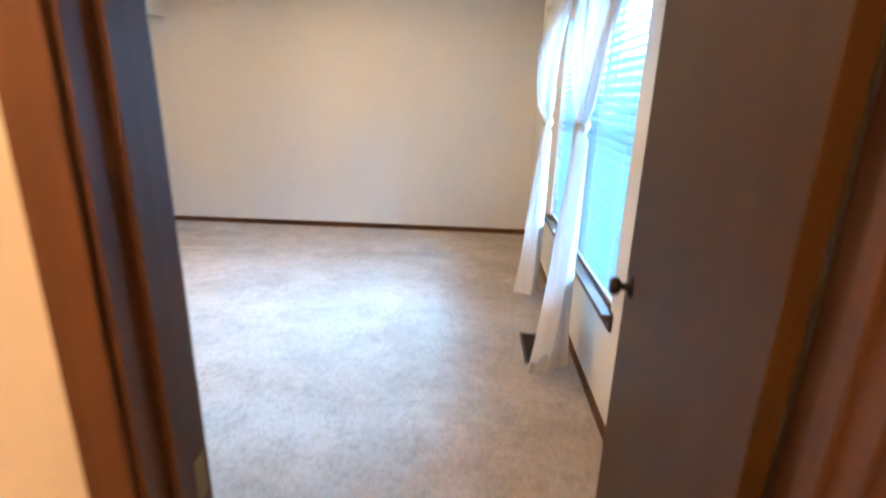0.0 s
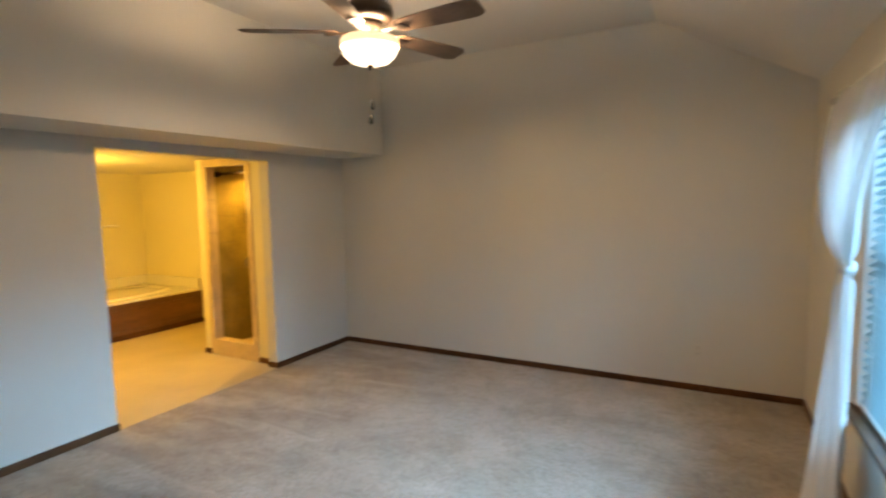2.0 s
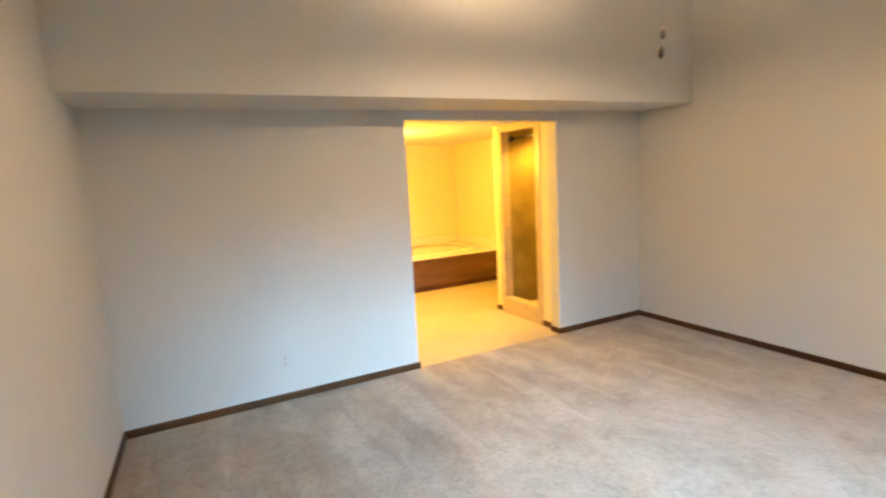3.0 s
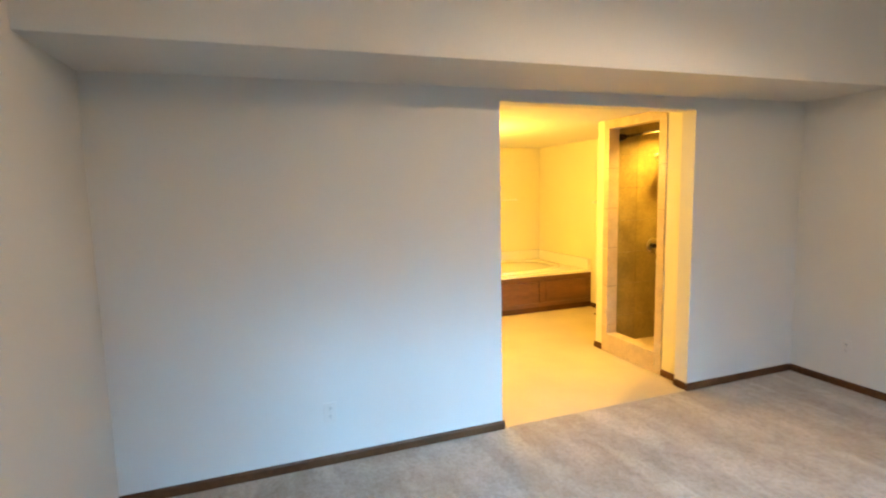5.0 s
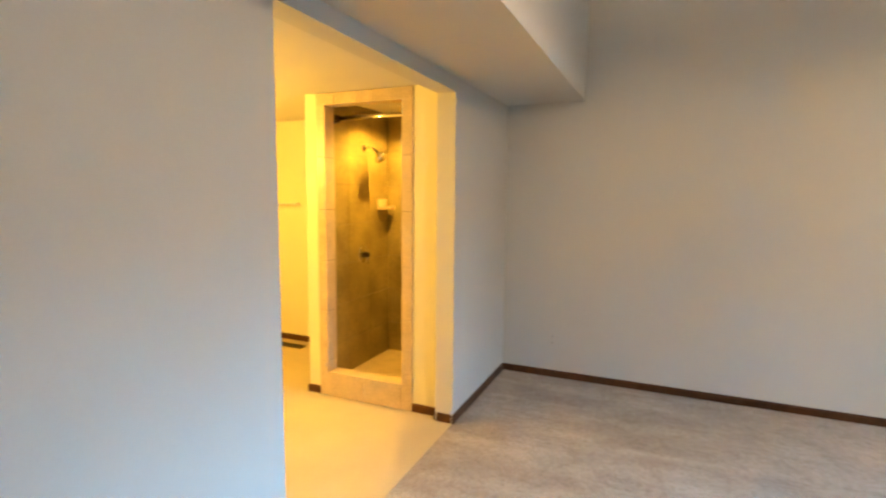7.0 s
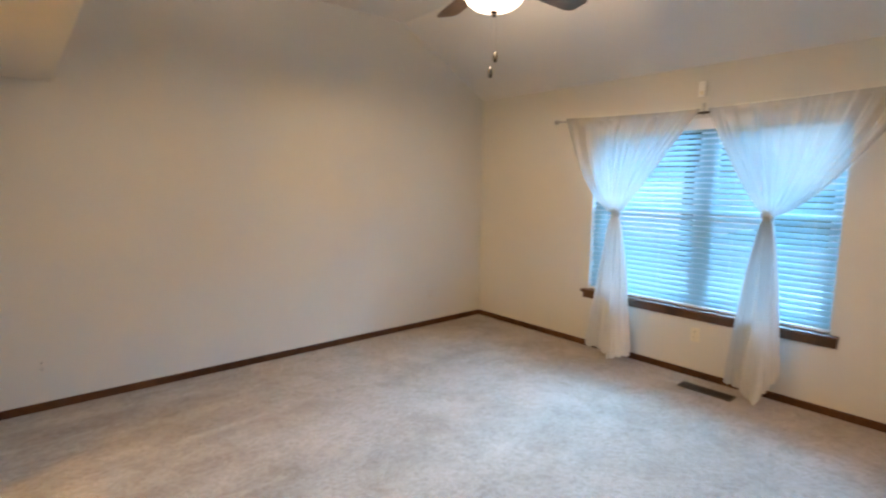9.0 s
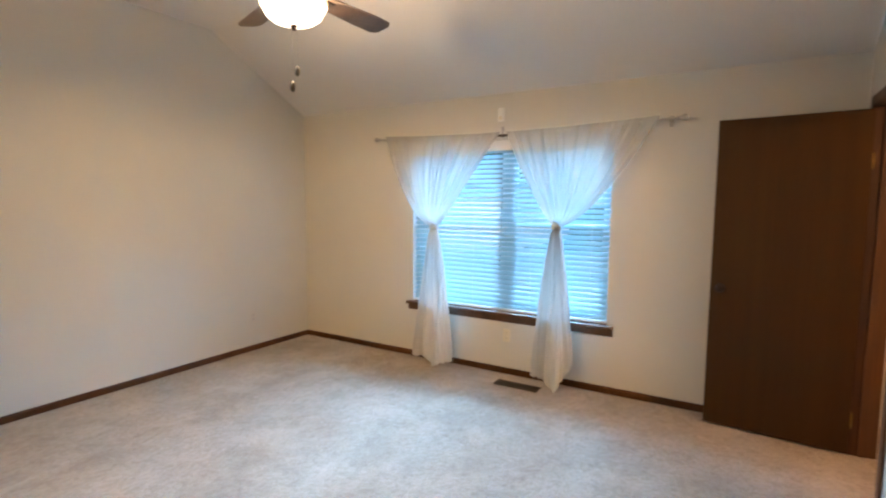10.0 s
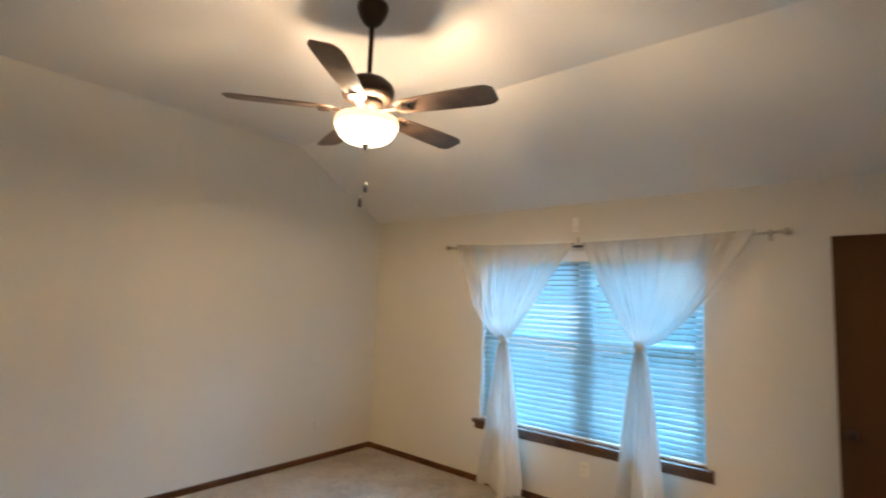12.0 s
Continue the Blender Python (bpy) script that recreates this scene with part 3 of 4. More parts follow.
def curtain_rod():
    ya, yb = 1.05, 3.74
    g = empty("curtain_rod", "slim brushed metal curtain rod with round finials", "curtain rod", (ROD_X, (ya + yb) / 2, ROD_Z))
    c = (ya + yb) / 2
    part("rod", tube([(0, ya + (yb - ya) * k / 16 - c, -sag(ya + (yb - ya) * k / 16)) for k in range(17)], 0.008, 12), NICKEL, g, smooth=True)
    for s, y in ((-1, ya - c), (1, yb - c)):
        f = lathe([(0, 0), (0.013, 0), (0.013, 0.01), (0.007, 0.018), (0.02, 0.034), (0.024, 0.048), (0.018, 0.064), (0, 0.072)], 20)
        part("finial", turned(f, Matrix.Translation((0, y, 0)) @ pose(0, 0, 0, -90 * s)), NICKEL, g, smooth=True)
    for y in (ya + 0.05 - c, yb - 0.05 - c):
        b = boxes(((-0.004, y - 0.009, -0.016), (XE - ROD_X - 0.003, y + 0.009, -0.010)), ((XE - ROD_X - 0.006, y - 0.014, -0.05), (XE - ROD_X - 0.001, y + 0.014, 0.03)), ((-0.010, y - 0.009, -0.016), (-0.004, y + 0.009, 0.004)), bevel=0.0015)
        part("bracket", b, NICKEL, g)
    low = -sag(2.42)
    part("bracket", boxes(((0.012, 2.408 - c, low - 0.02), (0.018, 2.432 - c, low + 0.075)), bevel=0.001), NICKEL, g)
    part("joint_sleeve", tube([(0, 2.365 - c, low), (0, 2.475 - c, low)], 0.0105, 12), BRONZE, g, "dark sleeve where the two rod halves meet", smooth=True)
    return g


curtain_rod()

# ---- ceiling fan ----


def ceiling_fan():
    g = empty("ceiling_fan", "dark bronze five-blade ceiling fan with a lit frosted glass bowl", "ceiling fan", (FX, FY, ZC))
    z = lambda h: h - 3.09
    part("canopy", lathe([(0, 0), (0.078, -0.001), (0.080, -0.02), (0.070, -0.055), (0.045, -0.095), (0.022, -0.115), (0, -0.115)], 36), BRONZE, g, smooth=True)
    part("downrod", tube([(0, 0, -0.10), (0, 0, z(2.70))], 0.0125, 16), BRONZE, g, smooth=True)
    part("motor_housing", lathe([(0, z(2.72)), (0.025, z(2.72)), (0.05, z(2.708)), (0.095, z(2.69)), (0.122, z(2.665)), (0.130, z(2.64)), (0.128, z(2.61)), (0.112, z(2.592)), (0.08, z(2.585)), (0, z(2.585))], 48), BRONZE, g, smooth=True)
    part("light_fitter", lathe([(0, z(2.585)), (0.07, z(2.585)), (0.072, z(2.565)), (0.05, z(2.552)), (0.045, z(2.515)), (0.015, z(2.51)), (0.015, z(2.39)), (0.0, z(2.39))], 32), BRONZE, g, smooth=True)
    # Collar added to block the bulbs' light, so the upper walls stay darker.
    part("bowl_collar", lathe([(0.140, z(2.497)), (0.143, z(2.499)), (0.154, z(2.490)), (0.158, z(2.470)), (0.155, z(2.455)), (0.151, z(2.456)), (0.149, z(2.474)), (0.140, z(2.497))], 48), COLLAR, g, "opaque glowing rim added to the glass bowl to shade the upper walls", smooth=True)
    bowl = [(0.152, z(2.456)), (0.151, z(2.452)), (0.147, z(2.435)), (0.130, z(2.405)), (0.100, z(2.382)), (0.06, z(2.369)), (0.02, z(2.365)), (0.0, z(2.365))]
    part("glass_bowl", lathe(bowl, 48), BOWL, g, "glowing frosted glass bowl", smooth=True)
    part("bowl_finial", lathe([(0, z(2.369)), (0.018, z(2.366)), (0.020, z(2.359)), (0.010, z(2.352)), (0.012, z(2.345)), (0.005, z(2.338)), (0, z(2.337))], 20), BRONZE, g, smooth=True)
    bm = bmesh.new()
    n = 22
    top, bot = [], []
    for i in range(n + 1):
        t = i / n
        r = 0.165 + 0.50 * t
        w = 0.048 + 0.022 * math.sin(min(1, t * 1.15) * math.pi / 2)
        if t > 0.88:
            w *= math.sqrt(max(0.0, 1 - ((t - 0.88) / 0.125) ** 2)) * 0.55 + 0.45
        if t < 0.10:
            w *= 0.6 + 0.4 * math.sqrt(t / 0.10)
        for lst, h in ((top, 0.003), (bot, -0.003)):
            lst.append([bm.verts.new((r, s * w, h - s * w * 0.21)) for s in (-1, -0.5, 0, 0.5, 1)])
    for i in range(n):
        for k in range(4):
            bm.faces.new((top[i][k], top[i + 1][k], top[i + 1][k + 1], top[i][k + 1]))
            bm.faces.new((bot[i][k], bot[i][k + 1], bot[i + 1][k + 1], bot[i + 1][k]))
        for k in (0, 4):
            bm.faces.new((top[i][k], bot[i][k], bot[i + 1][k], top[i + 1][k]))
    for i in (0, n):
        for k in range(4):
            bm.faces.new((top[i][k], top[i][k + 1], bot[i][k + 1], bot[i][k]))
    bmesh.ops.recalc_face_normals(bm, faces=bm.faces)
    blade = None
    for k in range(5):
        a = -2 + 72 * k
        if blade is None:
            o = blade = part("blade", bm, BLADE, g, "brown wood-grain fan blade")
            iron_bm = boxes(((0.09, -0.016, -0.009), (0.20, 0.016, -0.004)), ((0.18, -0.034, -0.011), (0.24, 0.034, -0.0045)), bevel=0.002)
            iron = part("blade_iron", iron_bm, BRONZE, o)
            iron_data = iron.data
        else:
            o = new("blade", blade.data)
            o.parent = g
            tagged(o, "brown wood-grain fan blade")
            i2 = new("blade_iron", iron_data)
            i2.parent = o
        o.matrix_basis = pose(0, 0, z(2.535), 0, 0, a)
    for x, y, h, nm in ((0.010, -0.006, 2.150, 0), (-0.010, 0.006, 2.075, 1)):
        c = part("pull_chain", tube([(x, y, z(2.345)), (x, y, z(h + 0.03))], 0.0008, 5), NICKEL, g)
        part("fob", lathe([(0, z(h + 0.03)), (0.006, z(h + 0.028)), (0.011, z(h + 0.012)), (0.011, z(h - 0.012)), (0.006, z(h - 0.022)), (0, z(h - 0.023))], 14, (x, y, 0)), SLOT, c, "dark wooden pull", smooth=True)
    return g


ceiling_fan()


# ---- outlets, switch, detector, sensor, register ----
def wall_plate(name, at, rz, kind_, mat, label, category, group=""):
    g = empty(name, label, category, at, rz=rz, group=group)
    part("cover_plate", boxes(((-0.035, -0.006, -0.057), (0.035, 0, 0.057)), bevel=0.002), mat, g)
    if kind_ == "outlet":
        for z in (-0.024, 0.024):
            part("socket", boxes(((-0.016, -0.0085, z - 0.014), (0.016, -0.006, z + 0.014)), bevel=0.001), mat, g)
            part("slot", boxes(((-0.007, -0.0092, z - 0.002), (-0.004, -0.0085, z + 0.008)), ((0.004, -0.0092, z - 0.002), (0.007, -0.0085, z + 0.007)), ((-0.002, -0.0092, z - 0.010), (0.002, -0.0085, z - 0.006))), SLOT, g)
        part("screw", boxes(((-0.002, -0.0075, -0.002), (0.002, -0.006, 0.002))), NICKEL, g)
    else:
        part("toggle", boxes(((-0.005, -0.016, -0.004), (0.005, -0.006, 0.010)), bevel=0.001), mat, g)
        for z in (-0.038, 0.038):
            part("screw", boxes(((-0.002, -0.0075, z - 0.002), (0.002, -0.006, z + 0.002))), NICKEL, g)
    return g


OG = "wall outlets in the bedroom"
wall_plate("wall_outlet", (3.775, YN, 0.35), 0, "outlet", PLATE, "off-white duplex outlet on the plain wall above the carpet", "outlet", OG)
wall_plate("wall_outlet", (0.425, YN, 0.31), 0, "outlet", PLATE, "off-white duplex outlet on the wall near the bathroom opening corner", "outlet", OG)
wall_plate("wall_outlet", (XE, 2.38, 0.35), -90, "outlet", IVORY, "ivory duplex outlet below the window sill", "outlet", OG)
wall_plate("wall_outlet", (0.02, 1.13, 0.31), 90, "outlet", PLATE, "off-white duplex outlet on the bluish lit wall", "outlet", OG)
wall_plate("light_switch", (3.37, YS + 0.004, 1.10), 181.6, "switch", IVORY, "ivory toggle light switch beside the entry door", "light switch")

g = empty("smoke_detector", "round white smoke detector high on the wall above the door", "smoke detector", (3.54, YS, 2.54), rz=180)
part("base", turned(lathe([(0, 0), (0.062, 0), (0.062, 0.008), (0, 0.008)], 32), pose(0, 0, 0, 90)), WHITE, g, smooth=False)
part("cover", turned(lathe([(0, 0.008), (0.060, 0.008), (0.058, 0.022), (0.045, 0.034), (0.02, 0.037), (0, 0.037)], 32), pose(0, 0, 0, 90)), WHITE, g, smooth=True)
g = empty("wall_sensor", "small white plastic alarm sensor on the wall above the window", "sensor", (XE, 2.467, 2.305), rz=-90)
part("housing", boxes(((-0.026, -0.024, -0.058), (0.026, 0, 0.058)), bevel=0.005), WHITE, g)
part("lens", boxes(((-0.015, -0.026, -0.045), (0.015, -0.024, -0.015)), bevel=0.0008), IVORY, g)


def register(at, rz, length, width, mat, label):
    g = empty("floor_register", label, "floor register", at, rz=rz)
    l, w = length / 2, width / 2
    part("frame", boxes(((-l, -w, 0), (l, -w + 0.016, 0.007)), ((-l, w - 0.016, 0), (l, w, 0.007)), ((-l, -w + 0.016, 0), (-l + 0.016, w - 0.016, 0.007)), ((l - 0.016, -w + 0.016, 0), (l, w - 0.016, 0.007)), bevel=0.001), mat, g)
    part("duct", boxes(((-l + 0.016, -w + 0.016, 0.0005), (l - 0.016, w - 0.016, 0.0015))), SLOT, g)
    n = int((length - 0.04) / 0.012)
    data = None
    for k in range(n):
        x = -l + 0.02 + (length - 0.04) * (k + 0.5) / n
        if data is None:
            o = part("louvre", boxes(((-0.0022, -w + 0.016, 0), (0.0022, w - 0.016, 0.005))), mat, g)
            data = o.data
        else:
            o = new("louvre", data)
            o.parent = g
        o.matrix_basis = pose(x, 0, 0.0015)
    return g


register((4.285, 2.175, 0), 90, 0.385, 0.12, VENTMETAL, "brown metal floor register in the carpet beneath the window")
register((-2.05, 4.655, 0), 0, 0.33, 0.10, VENTMETAL, "brown metal floor register in the bathroom floor by the wall")


# ---- bathroom ----
def tub():
    x0, x1, y0, y1, h = BX + 0.002, -2.58, 1.9, BYN - 0.002, 0.487
    g = empty("bathtub", "white drop-in garden tub with a panelled oak front", "bathtub", (x1, (y0 + y1) / 2, 0))
    inv = pose(-x1, -(y0 + y1) / 2, 0)
    part("skirt", turned(boxes(((x1 - 0.02, y0, 0.0), (x1, y1, h - 0.03)), bevel=0.001), inv), CABWOOD, g)
    n = 4
    L = (y1 - y0) / n
    for za, zb in ((0.07, 0.115), (h - 0.085, h - 0.03)):
        part("rail", turned(boxes(((x1, y0 + 0.003, za), (x1 + 0.012, y1 - 0.003, zb)), bevel=0.002), inv), CABWOOD, g)
    for k in range(n + 1):
        c = min(max(y0 + L * k, y0 + 0.035), y1 - 0.035)
        part("stile", turned(boxes(((x1, c - 0.032, 0.116), (x1 + 0.012, c + 0.032, h - 0.086)), bevel=0.002), inv), CABWOOD, g)
    for k in range(n):
        part("raised_panel", turned(boxes(((x1, y0 + L * k + 0.055, 0.135), (x1 + 0.008, y0 + L * (k + 1) - 0.055, h - 0.105)), bevel=0.006), inv), CABWOOD, g)
    part("toe_board", turned(boxes(((x1, y0, 0.0), (x1 + 0.008, y1, 0.068)), bevel=0.002), inv), TRIMWOOD, g)
    bm = boxes(((x0, y0, h - 0.03), (x1 + 0.018, y1, h)), bevel=0.006)
    part("deck", turned(bm, inv), ACRYLIC, g)
    part("splash_ledge", turned(boxes(((x0, y0, h + 0.001), (x0 + 0.05, y1, h + 0.14)), ((x0 + 0.05, y1 - 0.04, h + 0.001), (x1, y1, h + 0.14)), bevel=0.008), inv), ACRYLIC, g)
    cx, cy, a, b = (x0 + x1) / 2, (y0 + y1) / 2, (x1 - x0) / 2 - 0.14, (y1 - y0) / 2 - 0.25
    bm = bmesh.new()
    rings = []
    for sc, z in ((1.08, h), (1.07, h + 0.025), (1.0, h + 0.028), (0.97, h + 0.01)):
        rings.append([bm.verts.new((cx + a * sc * math.copysign(abs(math.cos(q)) ** 0.7, math.cos(q)), cy + b * sc * math.copysign(abs(math.sin(q)) ** 0.7, math.sin(q)), z)) for q in [2 * math.pi * k / 48 for k in range(48)]])
    for lo, hi in zip(rings, rings[1:]):
        for k in range(48):
            bm.faces.new((lo[k], lo[(k + 1) % 48], hi[(k + 1) % 48], hi[k]))
    bmesh.ops.recalc_face_normals(bm, faces=bm.faces)
    part("rim", turned(bm, inv), ACRYLIC, g, smooth=True)
    return g


tub()


def towel_bar(at, rz, length):
    g = empty("towel_bar", "slim pale towel bar on the bathroom wall", "towel bar", at, rz=rz)
    part("bar", tube([(-length / 2, -0.06, 0), (length / 2, -0.06, 0)], 0.008, 10), WHITE, g, smooth=True)
    for s in (-1, 1):
        part("post", boxes(((s * length / 2 - 0.012, -0.068, -0.014), (s * length / 2 + 0.012, 0, 0.014)), bevel=0.003), WHITE, g)
    return g


towel_bar((-2.26, BYN, 1.36), 0, 0.42)
towel_bar((BX, 4.20, 1.39), 90, 0.42)


def shower_bits():
    zc = 0.055
    g = empty("shower_pan", "cream shower floor pan", "shower pan", ((SHX0 - 0.11) / 2, 4.3, 0))
    part("pan", turned(boxes(((-1.045, SHY + 0.105, 0), (-0.125, BYN - 0.02, zc)), bevel=0.008), pose(-(SHX0 - 0.11) / 2, -4.3, 0)), STONE, g)
    part("drain", lathe([(0, zc), (0.04, zc), (0.042, zc + 0.002), (0, zc + 0.003)], 20, (0.0, 0, 0)), CHROME, g)
    g = empty("shower_fitting", "chrome wall-mounted shower head on a bent arm", "shower head", (-1.048, 4.42, 1.83))
    part("flange", turned(lathe([(0, 0), (0.03, 0), (0.026, 0.01), (0.012, 0.014), (0, 0.014)], 20), pose(0, 0, 0, 0, 90)), CHROME, g, smooth=True)
    part("arm", tube([(0.005, 0, 0), (0.05, 0, 0.008), (0.09, 0, -0.005), (0.125, 0, -0.04)], 0.009, 10), CHROME, g, smooth=True)
    part("head", turned(lathe([(0, 0), (0.014, 0), (0.02, 0.02), (0.048, 0.055), (0.052, 0.070), (0, 0.070)], 24), Matrix.Translation((0.12, 0, -0.035)) @ pose(0, 0, 0, 0, 140)), CHROME, g, smooth=True)
    g = empty("shower_valve", "chrome round shower valve with a lever", "shower valve", (-1.048, 4.40, 0.97))
    part("escutcheon", turned(lathe([(0, 0), (0.075, 0), (0.07, 0.008), (0.03, 0.014), (0, 0.014)], 28), pose(0, 0, 0, 0, 90)), CHROME, g, smooth=True)
    part("lever", turned(lathe([(0, 0.012), (0.024, 0.012), (0.022, 0.05), (0.014, 0.058), (0, 0.058)], 20), pose(0, 0, 0, 0, 90)), BRONZE, g, smooth=True)
    part("handle", boxes(((0.04, -0.008, -0.075), (0.052, 0.008, 0.0)), bevel=0.003), CHROME, g)
    g = empty("soap_dish", "ceramic corner soap shelf set into the shower tile", "soap dish", (-1.048, 4.70, 1.33))
    part("tray", boxes(((0, -0.075, 0), (0.09, 0.075, 0.018)), bevel=0.006), STONE, g)
    part("back", boxes(((0, -0.075, 0.018), (0.012, 0.075, 0.09)), bevel=0.004), STONE, g)
    part("lip", boxes(((0.078, -0.075, 0.018), (0.09, 0.075, 0.034)), bevel=0.004), STONE, g)
    g = empty("shower_rod", "chrome shower curtain rod spanning the stall", "shower rod", (-0.585, 4.0, 2.0))
    part("rod", tube([(-0.455, 0, 0), (0.455, 0, 0)], 0.016, 14), CHROME, g, smooth=True)
    for s in (-1, 1):
        part("flange", turned(lathe([(0, 0), (0.034, 0), (0.033, 0.02), (0.024, 0.06), (0.017, 0.065), (0, 0.065)], 20), Matrix.Translation((s * 0.46, 0, 0)) @ pose(0, 0, 0, 0, -90 * s)), BRONZE, g, smooth=True)
    g = empty("shower_lamp", "small recessed lamp in the shower ceiling", "ceiling lamp", (-0.66, 4.42, BZ))
    part("trim_ring", lathe([(0.05, -0.001), (0.07, -0.001), (0.068, -0.008), (0.052, -0.010), (0.05, -0.001)], 28), WHITE, g, smooth=True)


shower_bits()


def hall_light(at, colour_name):
    g = empty(colour_name, "small white ceiling lamp holder", "ceiling lamp", at)
    part("base", lathe([(0, 0), (0.07, 0), (0.065, -0.02), (0.03, -0.03), (0, -0.03)], 24), WHITE, g, smooth=True)


hall_light((3.35, -1.25, HZ), "hall_lamp")
hall_light((-1.9, 2.70, BZ), "bathroom_lamp")

# stone surround of the shower
gx0, gx1, gz0, gz1 = -0.985, -0.383, 0.175, 2.068
g = empty("shower_surround", "pale travertine tile frame round the shower entrance", "shower surround", ((SHX0 + SHX1) / 2, SHY, 0), kind="structure")
inv = pose(-(SHX0 + SHX1) / 2, -SHY, 0)
part("grout_bed", turned(boxes(((SHX0 + 0.004, SHY, 0), (gx0 - 0.004, SHY + 0.1, 2.14)), ((gx1 + 0.004, SHY, 0), (SHX1 - 0.004, SHY + 0.1, 2.14)), ((gx0 - 0.004, SHY, gz1 + 0.004), (gx1 + 0.004, SHY + 0.1, 2.14)), ((gx0 - 0.004, SHY, 0), (gx1 + 0.004, SHY + 0.1, gz0 - 0.004))), inv), GROUT, g)


def stone(a, b):
    part("stone_tile", turned(boxes((a, b), bevel=0.003), inv), STONE, g)


rows = [0.0, 0.255, 0.62, 0.985, 1.35, 1.715, 2.068]
for xa, xb in ((SHX0, gx0), (gx1, SHX1)):
    for za, zb in zip(rows, rows[1:]):
        stone((xa, SHY - 0.010, za + 0.0015), (xb, SHY + 0.102, zb - 0.0015))
cols = [SHX0, -0.90, -0.72, -0.61, -0.45, SHX1]
for xa, xb in zip(cols, cols[1:]):
    stone((xa + 0.0015, SHY - 0.010, gz1), (xb - 0.0015, SHY + 0.102, 2.145))
for xa, xb in ((gx0, -0.68), (-0.68, gx1)):
    stone((xa + 0.0015, SHY - 0.012, 0), (xb - 0.0015, SHY + 0.102, gz0))

g = empty("shower_tiling", "brown stone-look wall tiles inside the shower", "wall tiles", (-1.05, 4.3, 0), kind="structure")
inv = pose(1.05, -4.3, 0)
part("tile_bed", turned(boxes(((-1.075, SHY + 0.1, 0), (-1.054, BYN, BZ)), ((-1.054, BYN - 0.02, 0), (-0.12, BYN, BZ)), ((-0.12, SHY + 0.1, 0), (-0.11, BYN, BZ))), inv), GROUT, g)
ts = 0.305
bm_w = boxes(((0, 0.0015, 0.0015), (0.008, ts - 0.0015, ts - 0.0015)), bevel=0.001)
bm_n = boxes(((0.0015, -0.008, 0.0015), (ts - 0.0015, 0, ts - 0.0015)), bevel=0.001)
w_data = n_data = None
for r in range(7):
    for c in range(3):
        if w_data is None:
            o = part("wall_tile", bm_w, TILE, g)
            w_data = o.data
        else:
            o = new("wall_tile", w_data)
            o.parent = g
        o.matrix_basis = inv @ pose(-1.054, BYN - 0.02 - ts * (c + 1), 0.01 + r * ts)
for r in range(7):
    for c in range(3):
        if n_data is None:
            o = part("wall_tile", bm_n, TILE, g)
            n_data = o.data
        else:
            o = new("wall_tile", n_data)
            o.parent = g
        o.matrix_basis = inv @ pose(-1.046 + ts * c, BYN - 0.02, 0.01 + r * ts)

# ---- outside ----
bm = bmesh.new()
bmesh.ops.create_grid(bm, x_segments=2, y_segments=2, size=600)
structure("ground", turned(bm, pose(0, 0, -0.45)), GRASS, "mown lawn outside the window", "ground")
structure("driveway", boxes(((9.0, -7.0, -0.50), (19.4, 22.0, -0.43)), bevel=0.01), PAVING, "pale concrete drive between the two houses", "driveway")


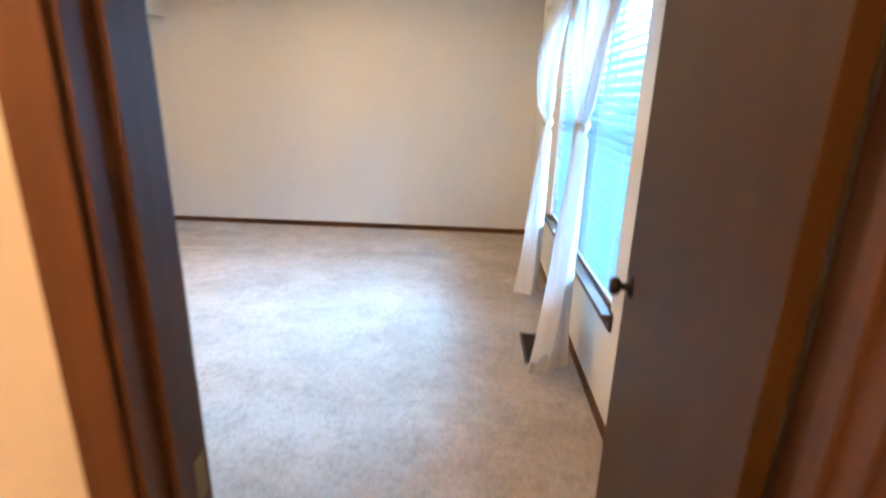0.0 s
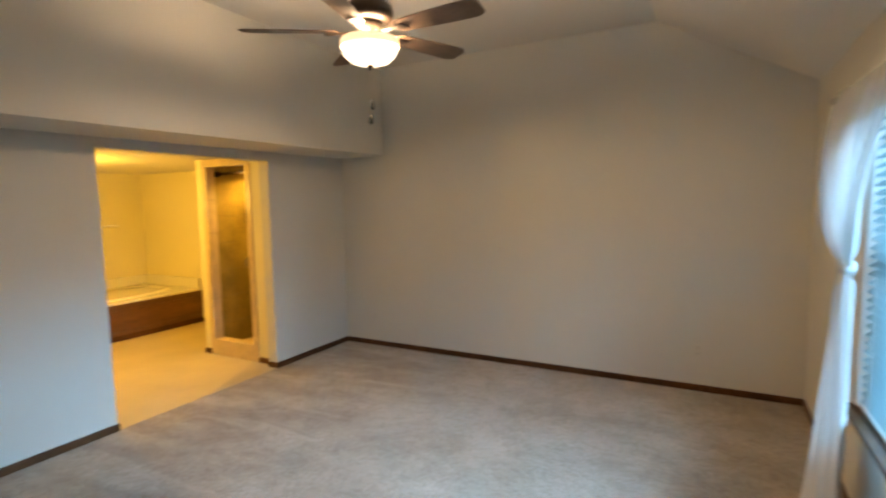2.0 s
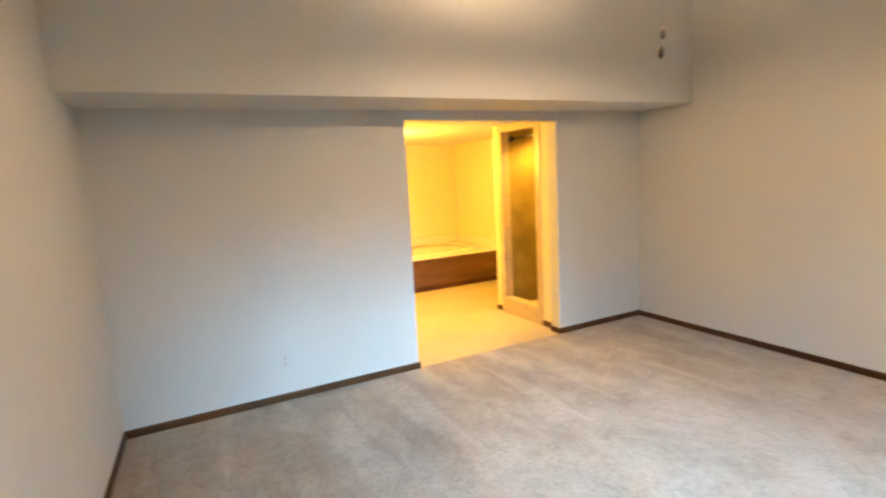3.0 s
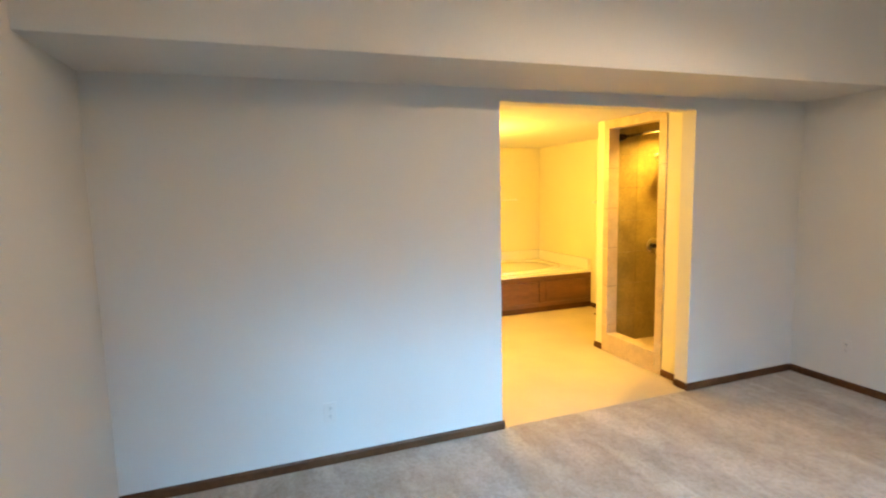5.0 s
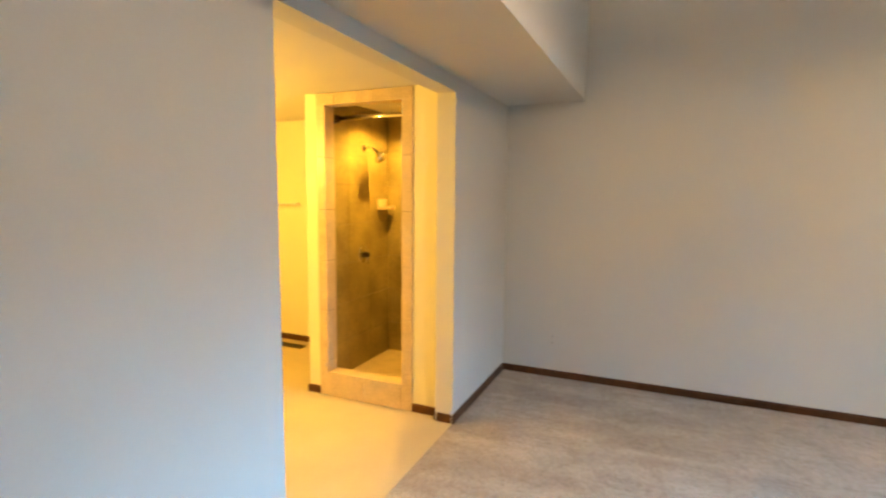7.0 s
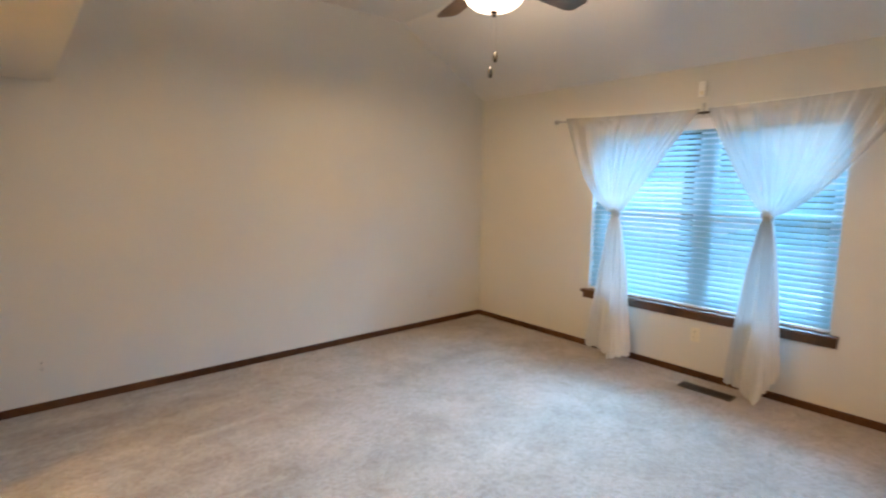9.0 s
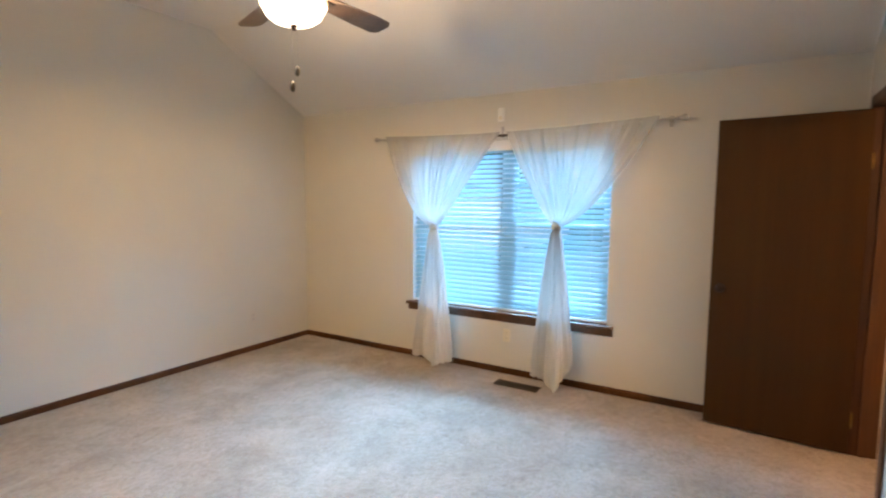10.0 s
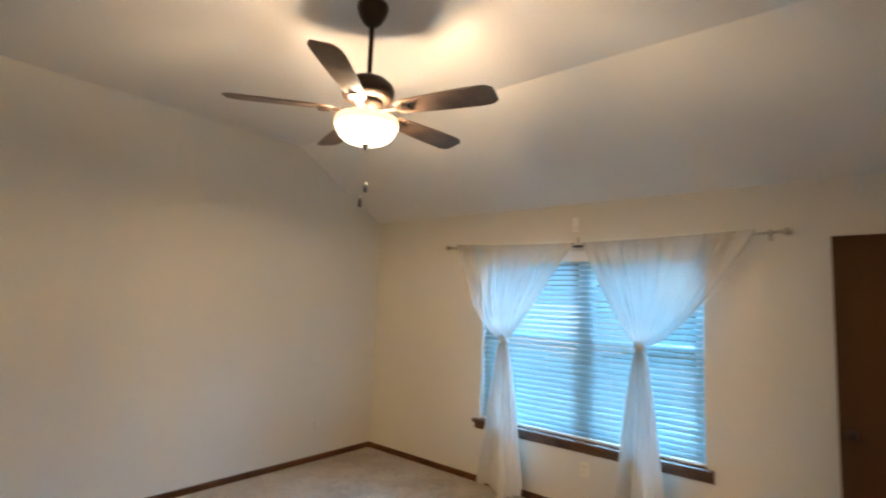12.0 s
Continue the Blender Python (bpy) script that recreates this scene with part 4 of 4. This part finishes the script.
def neighbour():
    g = empty("neighbour_house", "pale sided single-storey house across the lawn with a brown roof", "house", (24, 16, -0.45))
    part("wall", boxes(((-4, -7, 0), (4, 7, 2.8)), bevel=0.02), SIDING, g)
    bm = bmesh.new()
    v = [bm.verts.new(c) for c in ((-4.5, -7.4, 2.75), (4.5, -7.4, 2.75), (0, -7.4, 5.0), (-4.5, 7.4, 2.75), (4.5, 7.4, 2.75), (0, 7.4, 5.0))]
    for f in ((0, 1, 2), (5, 4, 3), (0, 3, 4, 1), (1, 4, 5, 2), (2, 5, 3, 0)):
        bm.faces.new([v[i] for i in f])
    bmesh.ops.recalc_face_normals(bm, faces=bm.faces)
    part("roof", bm, ROOFING, g)
    for y in (0.9, 4.6):
        w = part("window", boxes(((-4.06, y - 0.7, 0.9), (-4.0, y + 0.7, 2.1)), bevel=0.01), VINYL, g)
        part("pane", boxes(((-4.075, y - 0.6, 1.0), (-4.062, y - 0.04, 2.0)), ((-4.075, y + 0.04, 1.0), (-4.062, y + 0.6, 2.0))), SLOT, w)


neighbour()


def tree(at, h, seed):
    rnd = random.Random(seed)
    g = empty("tree", "leafy green garden tree outside the window", "tree", at, group="garden trees")
    part("trunk", lathe([(0.16, 0), (0.12, h * 0.3), (0.08, h * 0.6), (0.02, h * 0.85), (0, h * 0.86)], 10), BARK, g, smooth=True)
    verts, faces = [], []
    for k in range(110):
        a, e, r = rnd.uniform(0, 6.28), rnd.uniform(-0.8, 1.4), rnd.uniform(0.35, 1.0) ** 0.6
        c = Vector((math.cos(a) * math.cos(e), math.sin(a) * math.cos(e), math.sin(e) * 0.9)) * r * h * 0.30 + Vector((0, 0, h * 0.62))
        for _ in range(26):
            p = c + Vector([rnd.gauss(0, h * 0.035) for _ in range(3)])
            d, q = Vector([rnd.uniform(-1, 1) for _ in range(3)]).normalized() * 0.11, Vector([rnd.uniform(-1, 1) for _ in range(3)]).normalized() * 0.055
            n0 = len(verts)
            verts += [p - d, p + q, p + d, p - q]
            faces.append((n0, n0 + 1, n0 + 2, n0 + 3))
    me = bpy.data.meshes.new("crown")
    me.from_pydata(verts, [], faces)
    me.materials.append(LEAF)
    o = new("crown", me)
    o.parent = g
    return g


for at, h, sd in (((13, 6.2, -0.45), 6.5, 1), ((19, 25, -0.45), 7, 2), ((14, -4, -0.45), 6, 4), ((20, 2, -0.45), 8, 5)):
    tree(at, h, sd)
